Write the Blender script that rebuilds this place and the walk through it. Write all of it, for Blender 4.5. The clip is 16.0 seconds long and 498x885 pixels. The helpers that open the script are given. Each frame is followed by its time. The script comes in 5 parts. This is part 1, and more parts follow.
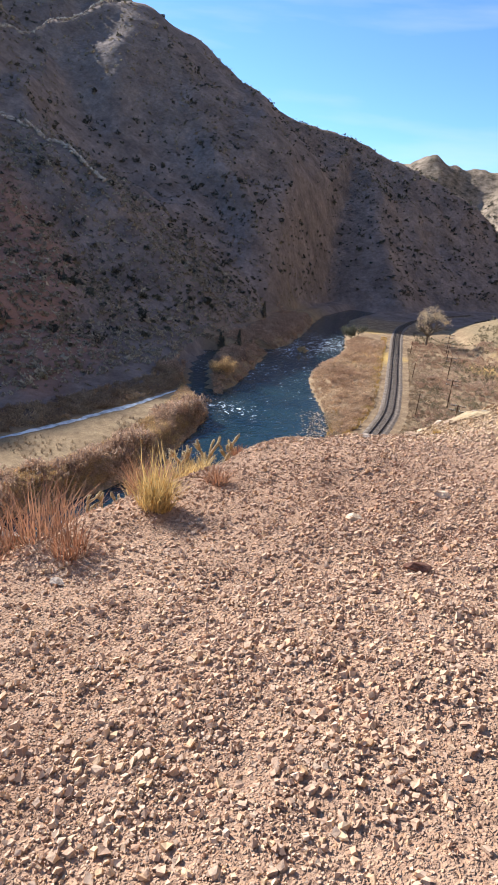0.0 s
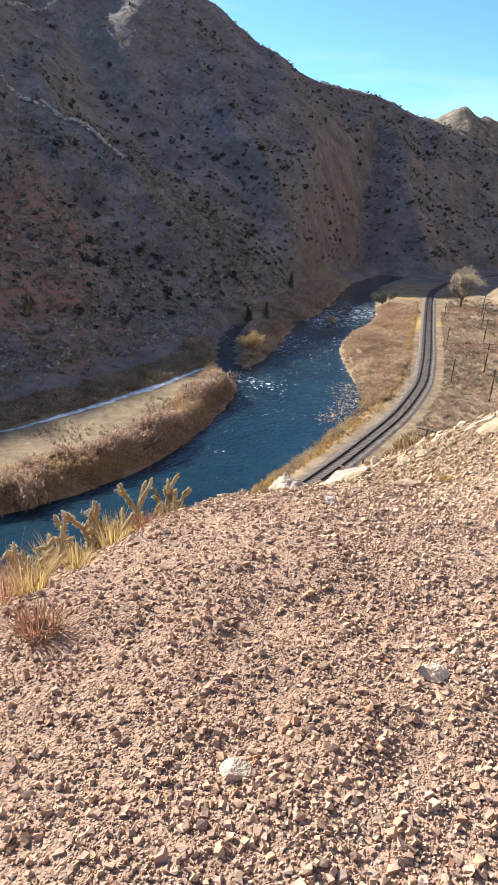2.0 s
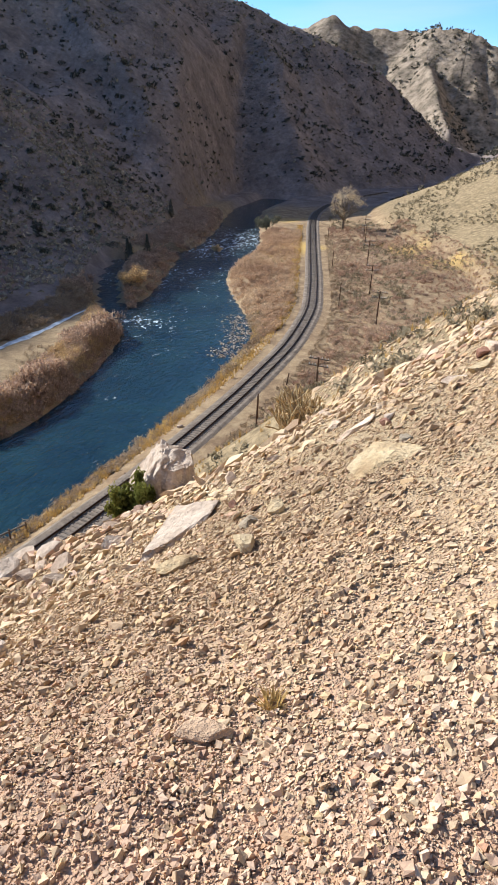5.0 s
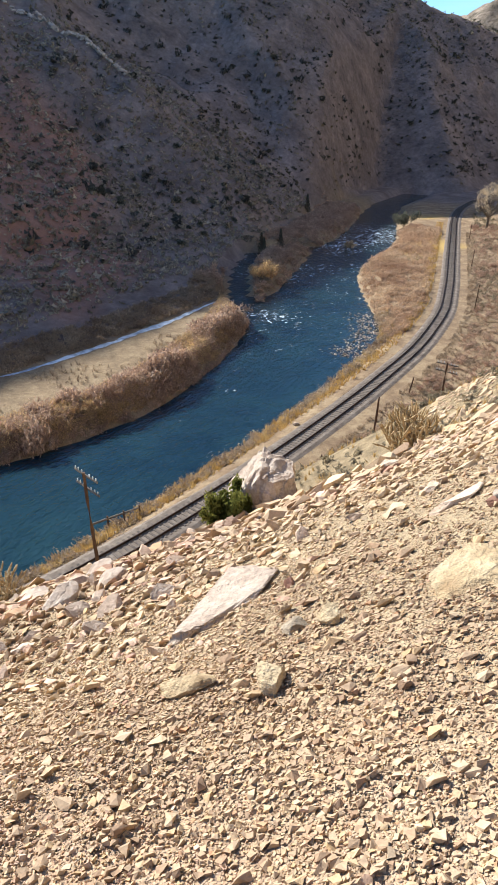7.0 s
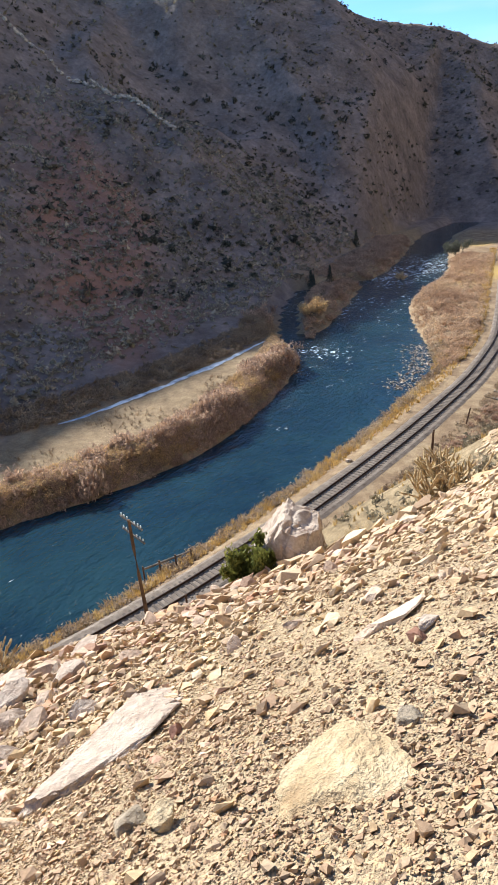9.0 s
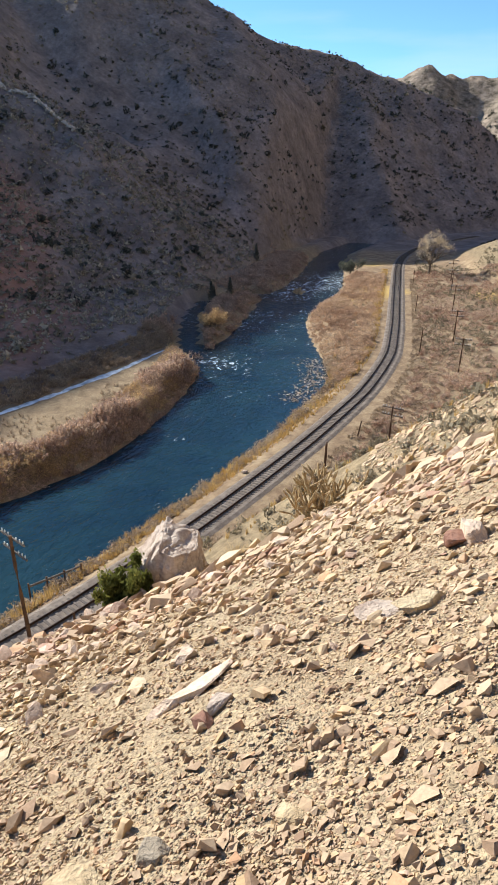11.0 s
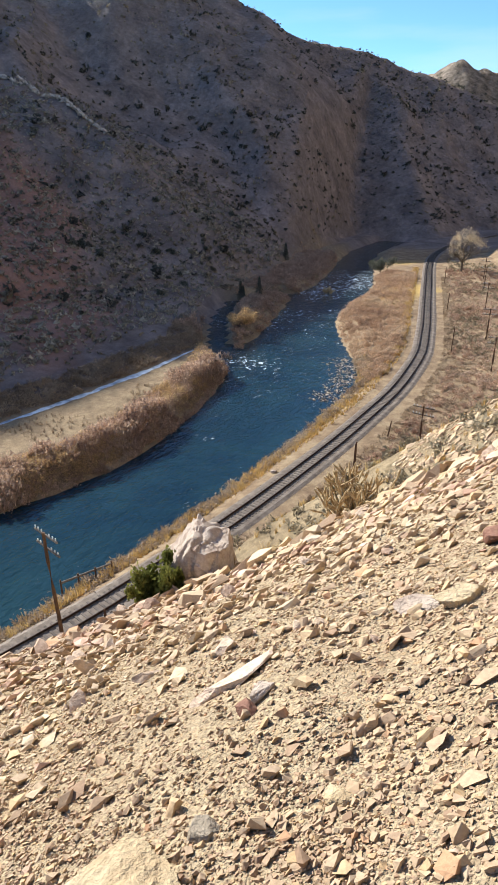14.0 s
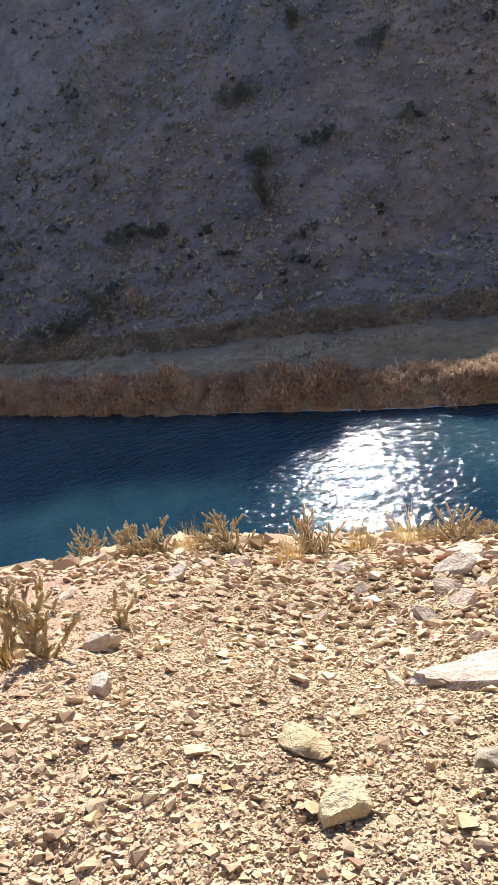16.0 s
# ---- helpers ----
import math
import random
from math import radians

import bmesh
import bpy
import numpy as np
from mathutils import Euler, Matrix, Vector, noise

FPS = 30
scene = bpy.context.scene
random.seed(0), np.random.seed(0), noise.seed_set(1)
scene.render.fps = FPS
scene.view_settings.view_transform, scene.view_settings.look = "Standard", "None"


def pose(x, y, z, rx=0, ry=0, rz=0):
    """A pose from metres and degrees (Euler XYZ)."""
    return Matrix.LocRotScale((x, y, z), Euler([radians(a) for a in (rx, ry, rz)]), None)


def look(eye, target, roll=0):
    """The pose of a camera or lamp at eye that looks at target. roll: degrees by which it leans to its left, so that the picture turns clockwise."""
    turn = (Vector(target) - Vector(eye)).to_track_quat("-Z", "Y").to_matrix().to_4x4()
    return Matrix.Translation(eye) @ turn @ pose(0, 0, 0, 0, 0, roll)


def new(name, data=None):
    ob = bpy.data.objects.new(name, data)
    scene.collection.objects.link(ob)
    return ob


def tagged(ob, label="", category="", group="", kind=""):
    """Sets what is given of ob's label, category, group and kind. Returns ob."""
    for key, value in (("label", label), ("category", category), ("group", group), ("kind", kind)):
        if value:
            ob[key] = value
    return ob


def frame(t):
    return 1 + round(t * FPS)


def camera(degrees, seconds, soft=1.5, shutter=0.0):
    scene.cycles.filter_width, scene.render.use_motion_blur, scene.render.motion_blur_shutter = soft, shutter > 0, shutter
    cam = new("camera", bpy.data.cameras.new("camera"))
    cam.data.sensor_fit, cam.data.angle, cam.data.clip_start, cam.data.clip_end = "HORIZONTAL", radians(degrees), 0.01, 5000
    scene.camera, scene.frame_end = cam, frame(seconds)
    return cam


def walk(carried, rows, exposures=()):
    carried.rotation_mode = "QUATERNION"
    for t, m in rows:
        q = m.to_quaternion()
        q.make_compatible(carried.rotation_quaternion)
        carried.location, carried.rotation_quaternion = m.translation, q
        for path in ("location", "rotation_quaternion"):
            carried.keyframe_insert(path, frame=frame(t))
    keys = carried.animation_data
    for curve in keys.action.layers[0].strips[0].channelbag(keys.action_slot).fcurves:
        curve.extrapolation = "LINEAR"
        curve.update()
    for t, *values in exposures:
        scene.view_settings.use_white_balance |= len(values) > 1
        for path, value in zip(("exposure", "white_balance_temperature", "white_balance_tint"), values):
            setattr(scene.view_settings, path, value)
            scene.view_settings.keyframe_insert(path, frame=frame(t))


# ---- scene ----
cam = camera(43.50, 16.0, soft=0.8)
# seconds, eye x, y, z, heading to the left of +y, pitch, lean to the right
PATH = [
    (0, -0.096, -7.078, 35.768, 25.36, -19.27, -5.90),
    (0.5, -0.169, -6.535, 35.746, 28.13, -20.69, -2.30),
    (1, -0.164, -6.021, 35.726, 31.59, -21.70, -2.99),
    (1.3, -0.212, -5.757, 35.721, 30.83, -16.15, -3.86),
    (1.5, -0.235, -5.568, 35.733, 30.46, -16.63, -1.66),
    (2, -0.300, -5.082, 35.714, 28.60, -21.95, -2.28),
    (2.5, -0.387, -4.580, 35.662, 26.99, -20.61, -1.14),
    (3, -0.419, -4.095, 35.630, 24.58, -21.91, -1.04),
    (3.5, -0.443, -3.663, 35.620, 21.09, -22.74, -4.00),
    (3.7, -0.510, -3.488, 35.621, 20.51, -23.56, -4.53),
    (5.8, -0.604, -2.508, 35.794, 17.94, -28.64, 0.79),
    (6, -0.633, -2.383, 35.786, 23.97, -28.42, -0.41),
    (6.5, -0.676, -2.143, 35.757, 28.79, -30.12, 0.56),
    (7, -0.610, -1.814, 35.723, 30.67, -28.35, -0.14),
    (7.5, -0.486, -1.539, 35.737, 44.35, -26.53, 1.70),
    (8, -0.302, -1.097, 35.739, 33.64, -25.26, 1.72),
    (8.2, -0.251, -1.002, 35.775, 32.66, -24.88, 3.45),
    (10.3, -0.110, -0.055, 35.626, 41.98, -25.73, 3.83),
    (10.5, -0.071, -0.020, 35.638, 39.55, -24.76, 3.36),
    (11, 0.029, 0.076, 35.671, 26.65, -24.31, -0.13),
    (11.5, 0.093, 0.085, 35.709, 18.32, -20.32, -1.07),
    (12, 0.066, 0.006, 35.748, 23.48, -19.25, -0.30),
    (12.5, 0.033, 0.004, 35.689, 27.24, -21.34, 1.22),
    (13, 0.022, 0.000, 35.682, 27.46, -22.85, 0.61),
    (13.5, 0.006, 0.006, 35.676, 28.35, -23.98, 0.32),
    (14, 0.003, -0.007, 35.674, 29.52, -24.32, 0.85),
    (14.5, -0.000, 0.000, 35.660, 29.95, -25.32, 1.50),
    (15, -0.013, -0.006, 35.647, 34.84, -27.67, 4.27),
    (15.3, -0.098, -0.015, 35.577, 51.62, -31.06, 7.08),
    (15.5, -0.209, -0.024, 35.571, 63.57, -31.34, 11.29),
    (16, -0.320, -0.240, 35.576, 88.58, -28.70, 14.45),
]


def eye_pose(x, y, z, yaw, pitch, lean):
    a, b = radians(yaw), radians(pitch)
    ahead = Vector((-math.sin(a) * math.cos(b), math.cos(a) * math.cos(b), math.sin(b)))
    return look((x, y, z), Vector((x, y, z)) + ahead, -lean)


walk(cam, [(t, eye_pose(*p)) for t, *p in PATH],
     [(0, 0.92, 6350, 14), (1.5, 1.08, 6250, 10), (2.5, 1.08, 6250, 10), (3.5, 0.9, 6250, 10), (5.8, 0.82, 6250, 10), (7, 0.98, 6250, 10), (8.2, 1.04, 6250, 10),
      (10.5, 1.02, 6250, 10), (11.5, 0.64, 6250, 10), (12.5, 0.76, 6250, 10), (14.5, 0.92, 6250, 10), (15, 0.94, 6250, 10), (16, 1.18, 6250, 10)])

# ---- sky and sun ----
SUN_AZ, SUN_EL = 78.0, 31.0   # heading to the left of +y, height
world = bpy.data.worlds.new("sky")
scene.world = world
world.use_nodes = True
wn = world.node_tree
sky = wn.nodes.new("ShaderNodeTexSky")
sky.sky_type = "NISHITA"
sky.sun_disc = False
sky.sun_elevation = radians(SUN_EL)
sky.sun_rotation = radians(-SUN_AZ)
sky.altitude, sky.air_density, sky.dust_density, sky.ozone_density = 2000, 1.0, 0.05, 2.8
wn.nodes["Background"].inputs[1].default_value = 0.105
# faint cirrus streaks
where = wn.nodes.new("ShaderNodeTexCoord")
flat = wn.nodes.new("ShaderNodeMapping")
flat.inputs["Scale"].default_value = (1.2, 1.6, 9.0)
flat.inputs["Rotation"].default_value = (radians(8), 0, 0)
veil = wn.nodes.new("ShaderNodeTexNoise")
veil.inputs["Scale"].default_value, veil.inputs["Detail"].default_value = 2.2, 7
thin = wn.nodes.new("ShaderNodeMapRange")
thin.inputs["From Min"].default_value, thin.inputs["From Max"].default_value = 0.5, 0.78
thin.inputs["To Max"].default_value = 0.3
blend = wn.nodes.new("ShaderNodeMix")
blend.data_type = "RGBA"
blend.inputs[7].default_value = (5.2, 5.6, 6.1, 1)
wn.links.new(where.outputs["Generated"], flat.inputs["Vector"])
wn.links.new(flat.outputs[0], veil.inputs["Vector"])
wn.links.new(veil.outputs["Fac"], thin.inputs["Value"])
wn.links.new(thin.outputs[0], blend.inputs[0])
clear = wn.nodes.new("ShaderNodeMix")
clear.data_type, clear.blend_type = "RGBA", "MULTIPLY"
clear.inputs[0].default_value, clear.inputs[7].default_value = 1.0, (0.72, 0.96, 1.12, 1)
wn.links.new(sky.outputs[0], clear.inputs[6])
wn.links.new(clear.outputs[2], blend.inputs[6])
wn.links.new(blend.outputs[2], wn.nodes["Background"].inputs[0])
sun = new("sun", bpy.data.lights.new("sun", "SUN"))
sun.data.energy, sun.data.angle, sun.data.color = 5.0, radians(0.53), (1.0, 0.96, 0.88)
s_az, s_el = radians(SUN_AZ), radians(SUN_EL)
SUN_DIR = Vector((-math.sin(s_az) * math.cos(s_el), math.cos(s_az) * math.cos(s_el), math.sin(s_el)))
sun.matrix_world = look(SUN_DIR * 300, (0, 0, 0))

# ---- plan of the valley: lines as x over y ----
TRACK = ((-150, -84), (-60, -57), (0, -39.5), (21, -33.6), (31, -31.1), (46, -28.7), (56, -27.6), (70, -26.4), (80, -26.0),
         (92, -25.6), (105, -26.5), (116, -27.7), (138, -32.7), (169, -40.5), (216, -52.2), (235, -56.4), (250, -58.6),
         (272, -59.5), (300, -55), (340, -42))
NEAR_BANK = ((-150, -92), (-60, -64), (0, -46), (24, -38.3), (38, -36.2), (47, -35.3), (59, -34.1), (78, -33.5), (97, -33.8),
             (104, -35.5), (114, -40.9), (125, -47.6), (139, -54.5), (154, -58.2), (170, -58.7), (183, -60.4), (201, -65.9),
             (236, -78), (260, -84), (300, -84), (340, -70))
FAR_BANK = ((-150, -190), (-90, -140), (-36, -96.4), (-8, -78.9), (3, -73.4), (17, -65.2), (29, -59.2), (39, -54.5), (48, -51.2),
            (58, -50.1), (70, -51.2), (83, -54), (95, -58.5), (104, -63), (113, -64.3), (125, -66.7), (145, -72.3), (162, -77.2),
            (180, -78.6), (206, -83.9), (231, -91), (260, -97), (300, -98), (340, -90))
TERRACE = ((-150, -200), (-90, -155), (-38, -111.5), (-7, -94), (8, -89), (22, -82), (36, -74.4), (52, -69.2), (66, -66.4),
           (80, -65), (93, -65.2), (101, -65), (112, -72), (130, -78), (150, -86), (180, -92), (231, -102), (340, -110))
TOE = ((-150, -66), (-60, -47), (0, -33), (20, -27.5), (40, -22.5), (60, -16), (75, -9), (95, -1), (120, 4), (150, 2), (180, -8),
       (215, -28), (250, -40), (340, -20))


def line(points):
    ys, xs = np.array([p[0] for p in points], float), np.array([p[1] for p in points], float)

    def at(y):
        # a smoothed reading of the polyline
        return sum(np.interp(np.asarray(y, float) + o, ys, xs) * w for o, w in ((-5, 0.25), (0, 0.5), (5, 0.25)))
    return at


track_x, near_x, far_x, terrace_x, toe_x = (line(p) for p in (TRACK, NEAR_BANK, FAR_BANK, TERRACE, TOE))
CAM_GROUND = (0.0, 0.0, 34.15)


def value_noise(x, y, seed):
    rng = np.random.RandomState(seed)
    table = rng.rand(256, 256)
    x, y = np.asarray(x, float) % 256, np.asarray(y, float) % 256
    i, j = np.floor(x).astype(int), np.floor(y).astype(int)
    u, v = x - i, y - j
    u, v = u * u * (3 - 2 * u), v * v * (3 - 2 * v)
    i, j = i % 256, j % 256
    a, b = (i + 1) % 256, (j + 1) % 256
    return (table[i, j] * (1 - u) + table[a, j] * u) * (1 - v) + (table[i, b] * (1 - u) + table[a, b] * u) * v - 0.5


def fractal(x, y, size, octaves, seed, gain=0.5):
    x, y = np.asarray(x, float) / size, np.asarray(y, float) / size
    return sum(value_noise(x * 2 ** k + 17.3 * k, y * 2 ** k + 9.1 * k, seed + k) * gain ** k for k in range(octaves))


def smooth(a, b, v):
    t = np.clip((v - a) / (b - a), 0, 1)
    return t * t * (3 - 2 * t)


def from_eye(heading, height, d):
    a = radians(heading)
    return (-math.sin(a) * d, math.cos(a) * d, 35.7 + math.tan(radians(height)) * d)


# crest lines of the mountains: heading and height seen from the slope, distance; side slope
RIDGES = [
    ([(62, 17.5, 470), (54, 15.8, 520), (50.5, 15.6, 540), (46, 16.5, 540), (42, 15.9, 530), (38, 14.2, 520)], 0.75),
    ([(60, 5, 295), (51, 9.2, 332), (46.7, 11.2, 360), (40, 14.3, 396), (38.2, 14.8, 400), (35.5, 13.9, 405), (31.8, 12.1, 410), (28.5, 10.0, 415),
      (25.6, 8.4, 420), (22.7, 7.5, 430), (19.4, 7.0, 440), (16.5, 6.0, 440), (14.7, 5.2, 440), (12, 4.0, 445), (8, 1.8, 450), (3, -1.6, 460), (-4, -4, 480)], 0.80),
    ([(66, 14, 340), (60, 11.0, 320), (56, 9.6, 300), (52.4, 8.6, 285), (48.4, 7.0, 265), (44.3, 4.8, 245), (40.8, 2.4, 228), (38.5, 0.0, 214), (36.0, -3.5, 200)], 0.8),
    # crest out of view, heights tuned so its shadow covers terrace and lower slopes
    ([(150, 22, 360), (120, 21.2, 380), (100, 20.8, 390), (90, 21.2, 392), (80, 22.2, 398), (76, 21.7, 404), (72, 21.2, 410), (67, 20.9, 425), (62, 19.7, 450), (58, 18.0, 475), (54, 16.0, 510)], 0.66),
    ([(16, 5.0, 760), (13.6, 6.0, 740), (12.6, 6.4, 730), (11.4, 5.7, 730), (9.1, 5.7, 740), (6.1, 5.2, 730), (4.6, 5.6, 690), (2.4, 5.4, 680), (0.6, 4.5, 670), (-1.5, 2.7, 660), (-6, 1, 650)], 0.8),
    ([(6.5, 5.0, 720), (4.6, 2.0, 600), (3, -1.0, 520)], 0.9),
]


def roof(points, slope, x, y):
    """Height under a crest line, and the fall from the crest."""
    best, fall = np.full(np.shape(x), -1e3), np.zeros(np.shape(x))
    pts = [from_eye(*p) for p in points]
    for (x0, y0, z0), (x1, y1, z1) in zip(pts, pts[1:]):
        dx, dy = x1 - x0, y1 - y0
        span = math.hypot(dx, dy)
        u = np.clip(((x - x0) * dx + (y - y0) * dy) / (span * span), 0, 1)
        d = np.hypot(x - x0 - u * dx, y - y0 - u * dy)
        z = z0 + u * (z1 - z0) - slope * d
        win = z > best
        best, fall = np.where(win, z, best), np.where(win, slope * d, fall)
    return best, fall


def mountain(x, y):
    z, fall = np.full(np.shape(x), -1e3), np.zeros(np.shape(x))
    for points, slope in RIDGES:
        zk, fk = roof(points, slope, x, y)
        win = zk > z
        z, fall = np.where(win, zk, z), np.where(win, fk, fall)
    # ravines run down from the crests
    bend = fractal(x, y, 90, 3, 181) * 50
    side_on = smooth(120, 40, y)
    down, over = 0.8 * x - 0.6 * y * (1 - side_on), (0.6 * x + 0.8 * y) * (1 - side_on) + y * side_on
    ravine = fractal(down * 0.22, over + bend, 46, 2, 131)
    rill = np.abs(fractal(down * 0.3, over + bend * 0.8, 24, 3, 141))
    carve = (ravine * 17 - 7.0 * rill + 1.5) * smooth(2, 45, fall)
    rough = fractal(x, y, 60, 5, 31) * (6.5 - 2 * smooth(-330, -370, x) * smooth(240, 200, y)) + fractal(x, y, 14, 3, 47) * 3.2
    # dip added to tilt this face out of the grazing sun
    shade_dip = 13.0 * np.exp(-((x + 188) ** 2 + (y - 220) ** 2) / 45 ** 2)
    return z + 5.0 * smooth(20, 70, z) + (rough + carve) * smooth(4, 40, z) - shade_dip * smooth(20, 60, z)


def hillside(x, y):
    """The slope on foot, east of the line: it falls to the west and, more gently, to the north."""
    up = np.maximum(x - toe_x(y), 0)
    far = smooth(25, 120, y)
    wide = 3.1 + 0.9 * smooth(0, 3, up) + (1 - far) * (0.98 * up + 1.9 * smooth(0, 8, up) - 0.0042 * up ** 2) + far * (0.36 * up + 0.002 * up ** 2)
    yc = np.maximum(y, -4.5)
    near = 34.45 + 0.6465 * x - 0.1257 * yc - 0.000685 * x * x + 0.00848 * x * yc - 0.01157 * yc * yc
    bench = 34.42 + 0.14 * x - 0.02 * (y + 4) - 0.55 * np.maximum(-x - 2.0 - 0.10 * np.maximum(-y - 3, 0), 0)
    k = smooth(0.5, -3.0, y)
    near = near * (1 - k) + np.minimum(bench, near + 0.9) * k
    down = -0.8 * x + 0.6 * y
    near = near - 0.10 * np.maximum(down - 7.6, 0) - 0.5 * np.maximum(down - 12.9, 0)
    near = near - 0.72 * np.exp(-((x + 4.6) ** 2 + (y - 6.4) ** 2) / 6.5)
    w = smooth(13, 38, np.hypot(x, y))
    return near * (1 - w) + wide * w


SIDE = ((-60, 100), (-67, 106), (-74, 117), (-82, 131), (-88, 148), (-79, 163))


def side_distance(x, y):
    """Distance to the side channel behind the willow island."""
    best = np.full(np.shape(x), 1e3)
    for (x0, y0), (x1, y1) in zip(SIDE, SIDE[1:]):
        dx, dy = x1 - x0, y1 - y0
        u = np.clip(((x - x0) * dx + (y - y0) * dy) / (dx * dx + dy * dy), 0, 1)
        best = np.minimum(best, np.hypot(x - x0 - u * dx, y - y0 - u * dy))
    return best


def height(x, y):
    x, y = np.asarray(x, float), np.asarray(y, float)
    tx, nx, fx, ux = track_x(y), near_x(y), far_x(y), terrace_x(y)
    # river bed and banks
    east = 2.0 * smooth(0, 4.5, x - nx) + 1.0 * smooth(4, 18, x - tx)
    west = 2.4 * smooth(0, 3.2, fx - x) + 0.2 * smooth(0, 20, ux - x) + 0.16 * np.maximum(ux - 3 - x, 0)
    z = np.where(x > 0.5 * (nx + fx), -1.2 + np.where(x > nx, 1.2, 1.2 * smooth(-4, 0, x - nx)) + east,
                 -1.2 + np.where(x < fx, 1.2, 1.2 * smooth(-4, 0, fx - x)) + west)
    z = z + fractal(x, y, 9, 3, 5) * 0.5 * smooth(2, 8, np.abs(x - tx)) * ((x > nx) | (x < fx))
    hill = hillside(x, y) + fractal(x, y, 22, 4, 71) * 1.6 * smooth(8, 60, np.hypot(x, y))
    z = np.where(x > toe_x(y), np.maximum(z, hill), z)
    side = side_distance(x, y)
    z = np.where(side < 5, np.minimum(z, -0.7 + 3.2 * smooth(2.2, 5, side)), z)
    west_of = ux - 4 - x
    cap = np.where(west_of > 0, 2.6 + 0.16 * west_of + 0.0046 * west_of ** 2 + smooth(140, 225, y) * 2.5 * west_of, -9.0)
    m = np.minimum(mountain(x, y), np.maximum(cap, np.where(y > 300, (y - 300) * 0.8, -9.0)))
    z = np.maximum(z, np.where(side < 6, -9, m))
    close = smooth(30, 8, np.hypot(x, y))
    return z + close * (fractal(x, y, 1.3, 3, 91) * 0.10 + fractal(x, y, 0.22, 2, 95) * 0.05)

# ---- materials ----
def nodes_of(name):
    m = bpy.data.materials.new(name)
    m.use_nodes = True
    return m, m.node_tree, m.node_tree.nodes["Principled BSDF"]


def add(tree, kind, **inputs):
    n = tree.nodes.new(kind)
    for key, value in inputs.items():
        n.inputs[key].default_value = value
    return n


def noise_out(tree, scale, detail=4.0, rough=0.6, where=None, distort=0.0):
    n = add(tree, "ShaderNodeTexNoise", Scale=scale, Detail=detail, Roughness=rough, Distortion=distort)
    if where is None:
        where = add(tree, "ShaderNodeNewGeometry").outputs["Position"]
    tree.links.new(where, n.inputs["Vector"])
    return n.outputs["Fac"]


def ramp(tree, fac, stops):
    r = tree.nodes.new("ShaderNodeValToRGB")
    while len(r.color_ramp.elements) < len(stops):
        r.color_ramp.elements.new(0.5)
    for e, (p, c) in zip(r.color_ramp.elements, stops):
        e.position, e.color = p, (*c, 1)
    tree.links.new(fac, r.inputs[0])
    return r.outputs[0]


def mix(tree, fac, a, b, blend="MIX"):
    n = tree.nodes.new("ShaderNodeMix")
    n.data_type, n.blend_type = "RGBA", blend
    for socket, value in ((n.inputs[0], fac), (n.inputs[6], a), (n.inputs[7], b)):
        if isinstance(value, (int, float)):
            socket.default_value = value
        elif isinstance(value, tuple):
            socket.default_value = (*value, 1)
        else:
            tree.links.new(value, socket)
    return n.outputs[2]


def math_node(tree, op, a, b=0.0, clamp=False):
    n = tree.nodes.new("ShaderNodeMath")
    n.operation, n.use_clamp = op, clamp
    for socket, value in zip(n.inputs, (a, b)):
        if isinstance(value, (int, float)):
            socket.default_value = value
        else:
            tree.links.new(value, socket)
    return n.outputs[0]


def bump(tree, shader, height_out, strength, distance):
    b = add(tree, "ShaderNodeBump", Strength=strength, Distance=distance)
    tree.links.new(height_out, b.inputs["Height"])
    tree.links.new(b.outputs[0], shader.inputs["Normal"])


def surface(name, stops, scale, rough=0.9, relief=0.0, fine=None, vary=None, metal=0.0, spec=0.3):
    """Colours over a noise, a second finer noise over them, relief; vary: a tint for each island or object."""
    m, tree, b = nodes_of(name)
    col = ramp(tree, noise_out(tree, scale, 5), stops)
    fine = fine or scale * 9
    grain = noise_out(tree, fine, 4, 0.7)
    col = mix(tree, 0.55, col, ramp(tree, grain, [(0.3, (0.55, 0.55, 0.55)), (0.7, (1.25, 1.25, 1.25))]), "MULTIPLY")
    if vary:
        if vary[0] == "island":
            r = add(tree, "ShaderNodeNewGeometry").outputs["Random Per Island"]
        else:
            r = add(tree, "ShaderNodeObjectInfo").outputs["Random"]
        col = mix(tree, vary[1], col, ramp(tree, r, vary[2]), "MULTIPLY")
    tree.links.new(col, b.inputs["Base Color"])
    b.inputs["Roughness"].default_value = rough
    b.inputs["Metallic"].default_value = metal
    b.inputs["Specular IOR Level"].default_value = spec
    if relief:
        bump(tree, b, grain, 0.8, relief)
    return m


STONE_TINTS = [(0.0, (0.62, 0.50, 0.44)), (0.15, (0.9, 0.80, 0.72)), (0.42, (1.08, 1.02, 0.95)), (0.68, (1.22, 1.18, 1.10)),
               (0.84, (1.25, 1.12, 0.85)), (0.95, (0.95, 0.90, 0.84)), (1.0, (1.15, 0.82, 0.62))]
gravel_mat = surface("crushed_stone", [(0.3, (0.43, 0.30, 0.22)), (0.5, (0.53, 0.395, 0.295)), (0.7, (0.62, 0.49, 0.375))], 0.35,
                     0.9, 0.006, 40, ("island", 0.85, STONE_TINTS), spec=0.2)
scree_mat = surface("tan_scree", [(0.3, (0.35, 0.26, 0.175)), (0.5, (0.455, 0.35, 0.24)), (0.7, (0.55, 0.445, 0.315))], 0.35,
                    0.9, 0.006, 40, ("island", 0.85, STONE_TINTS), spec=0.2)
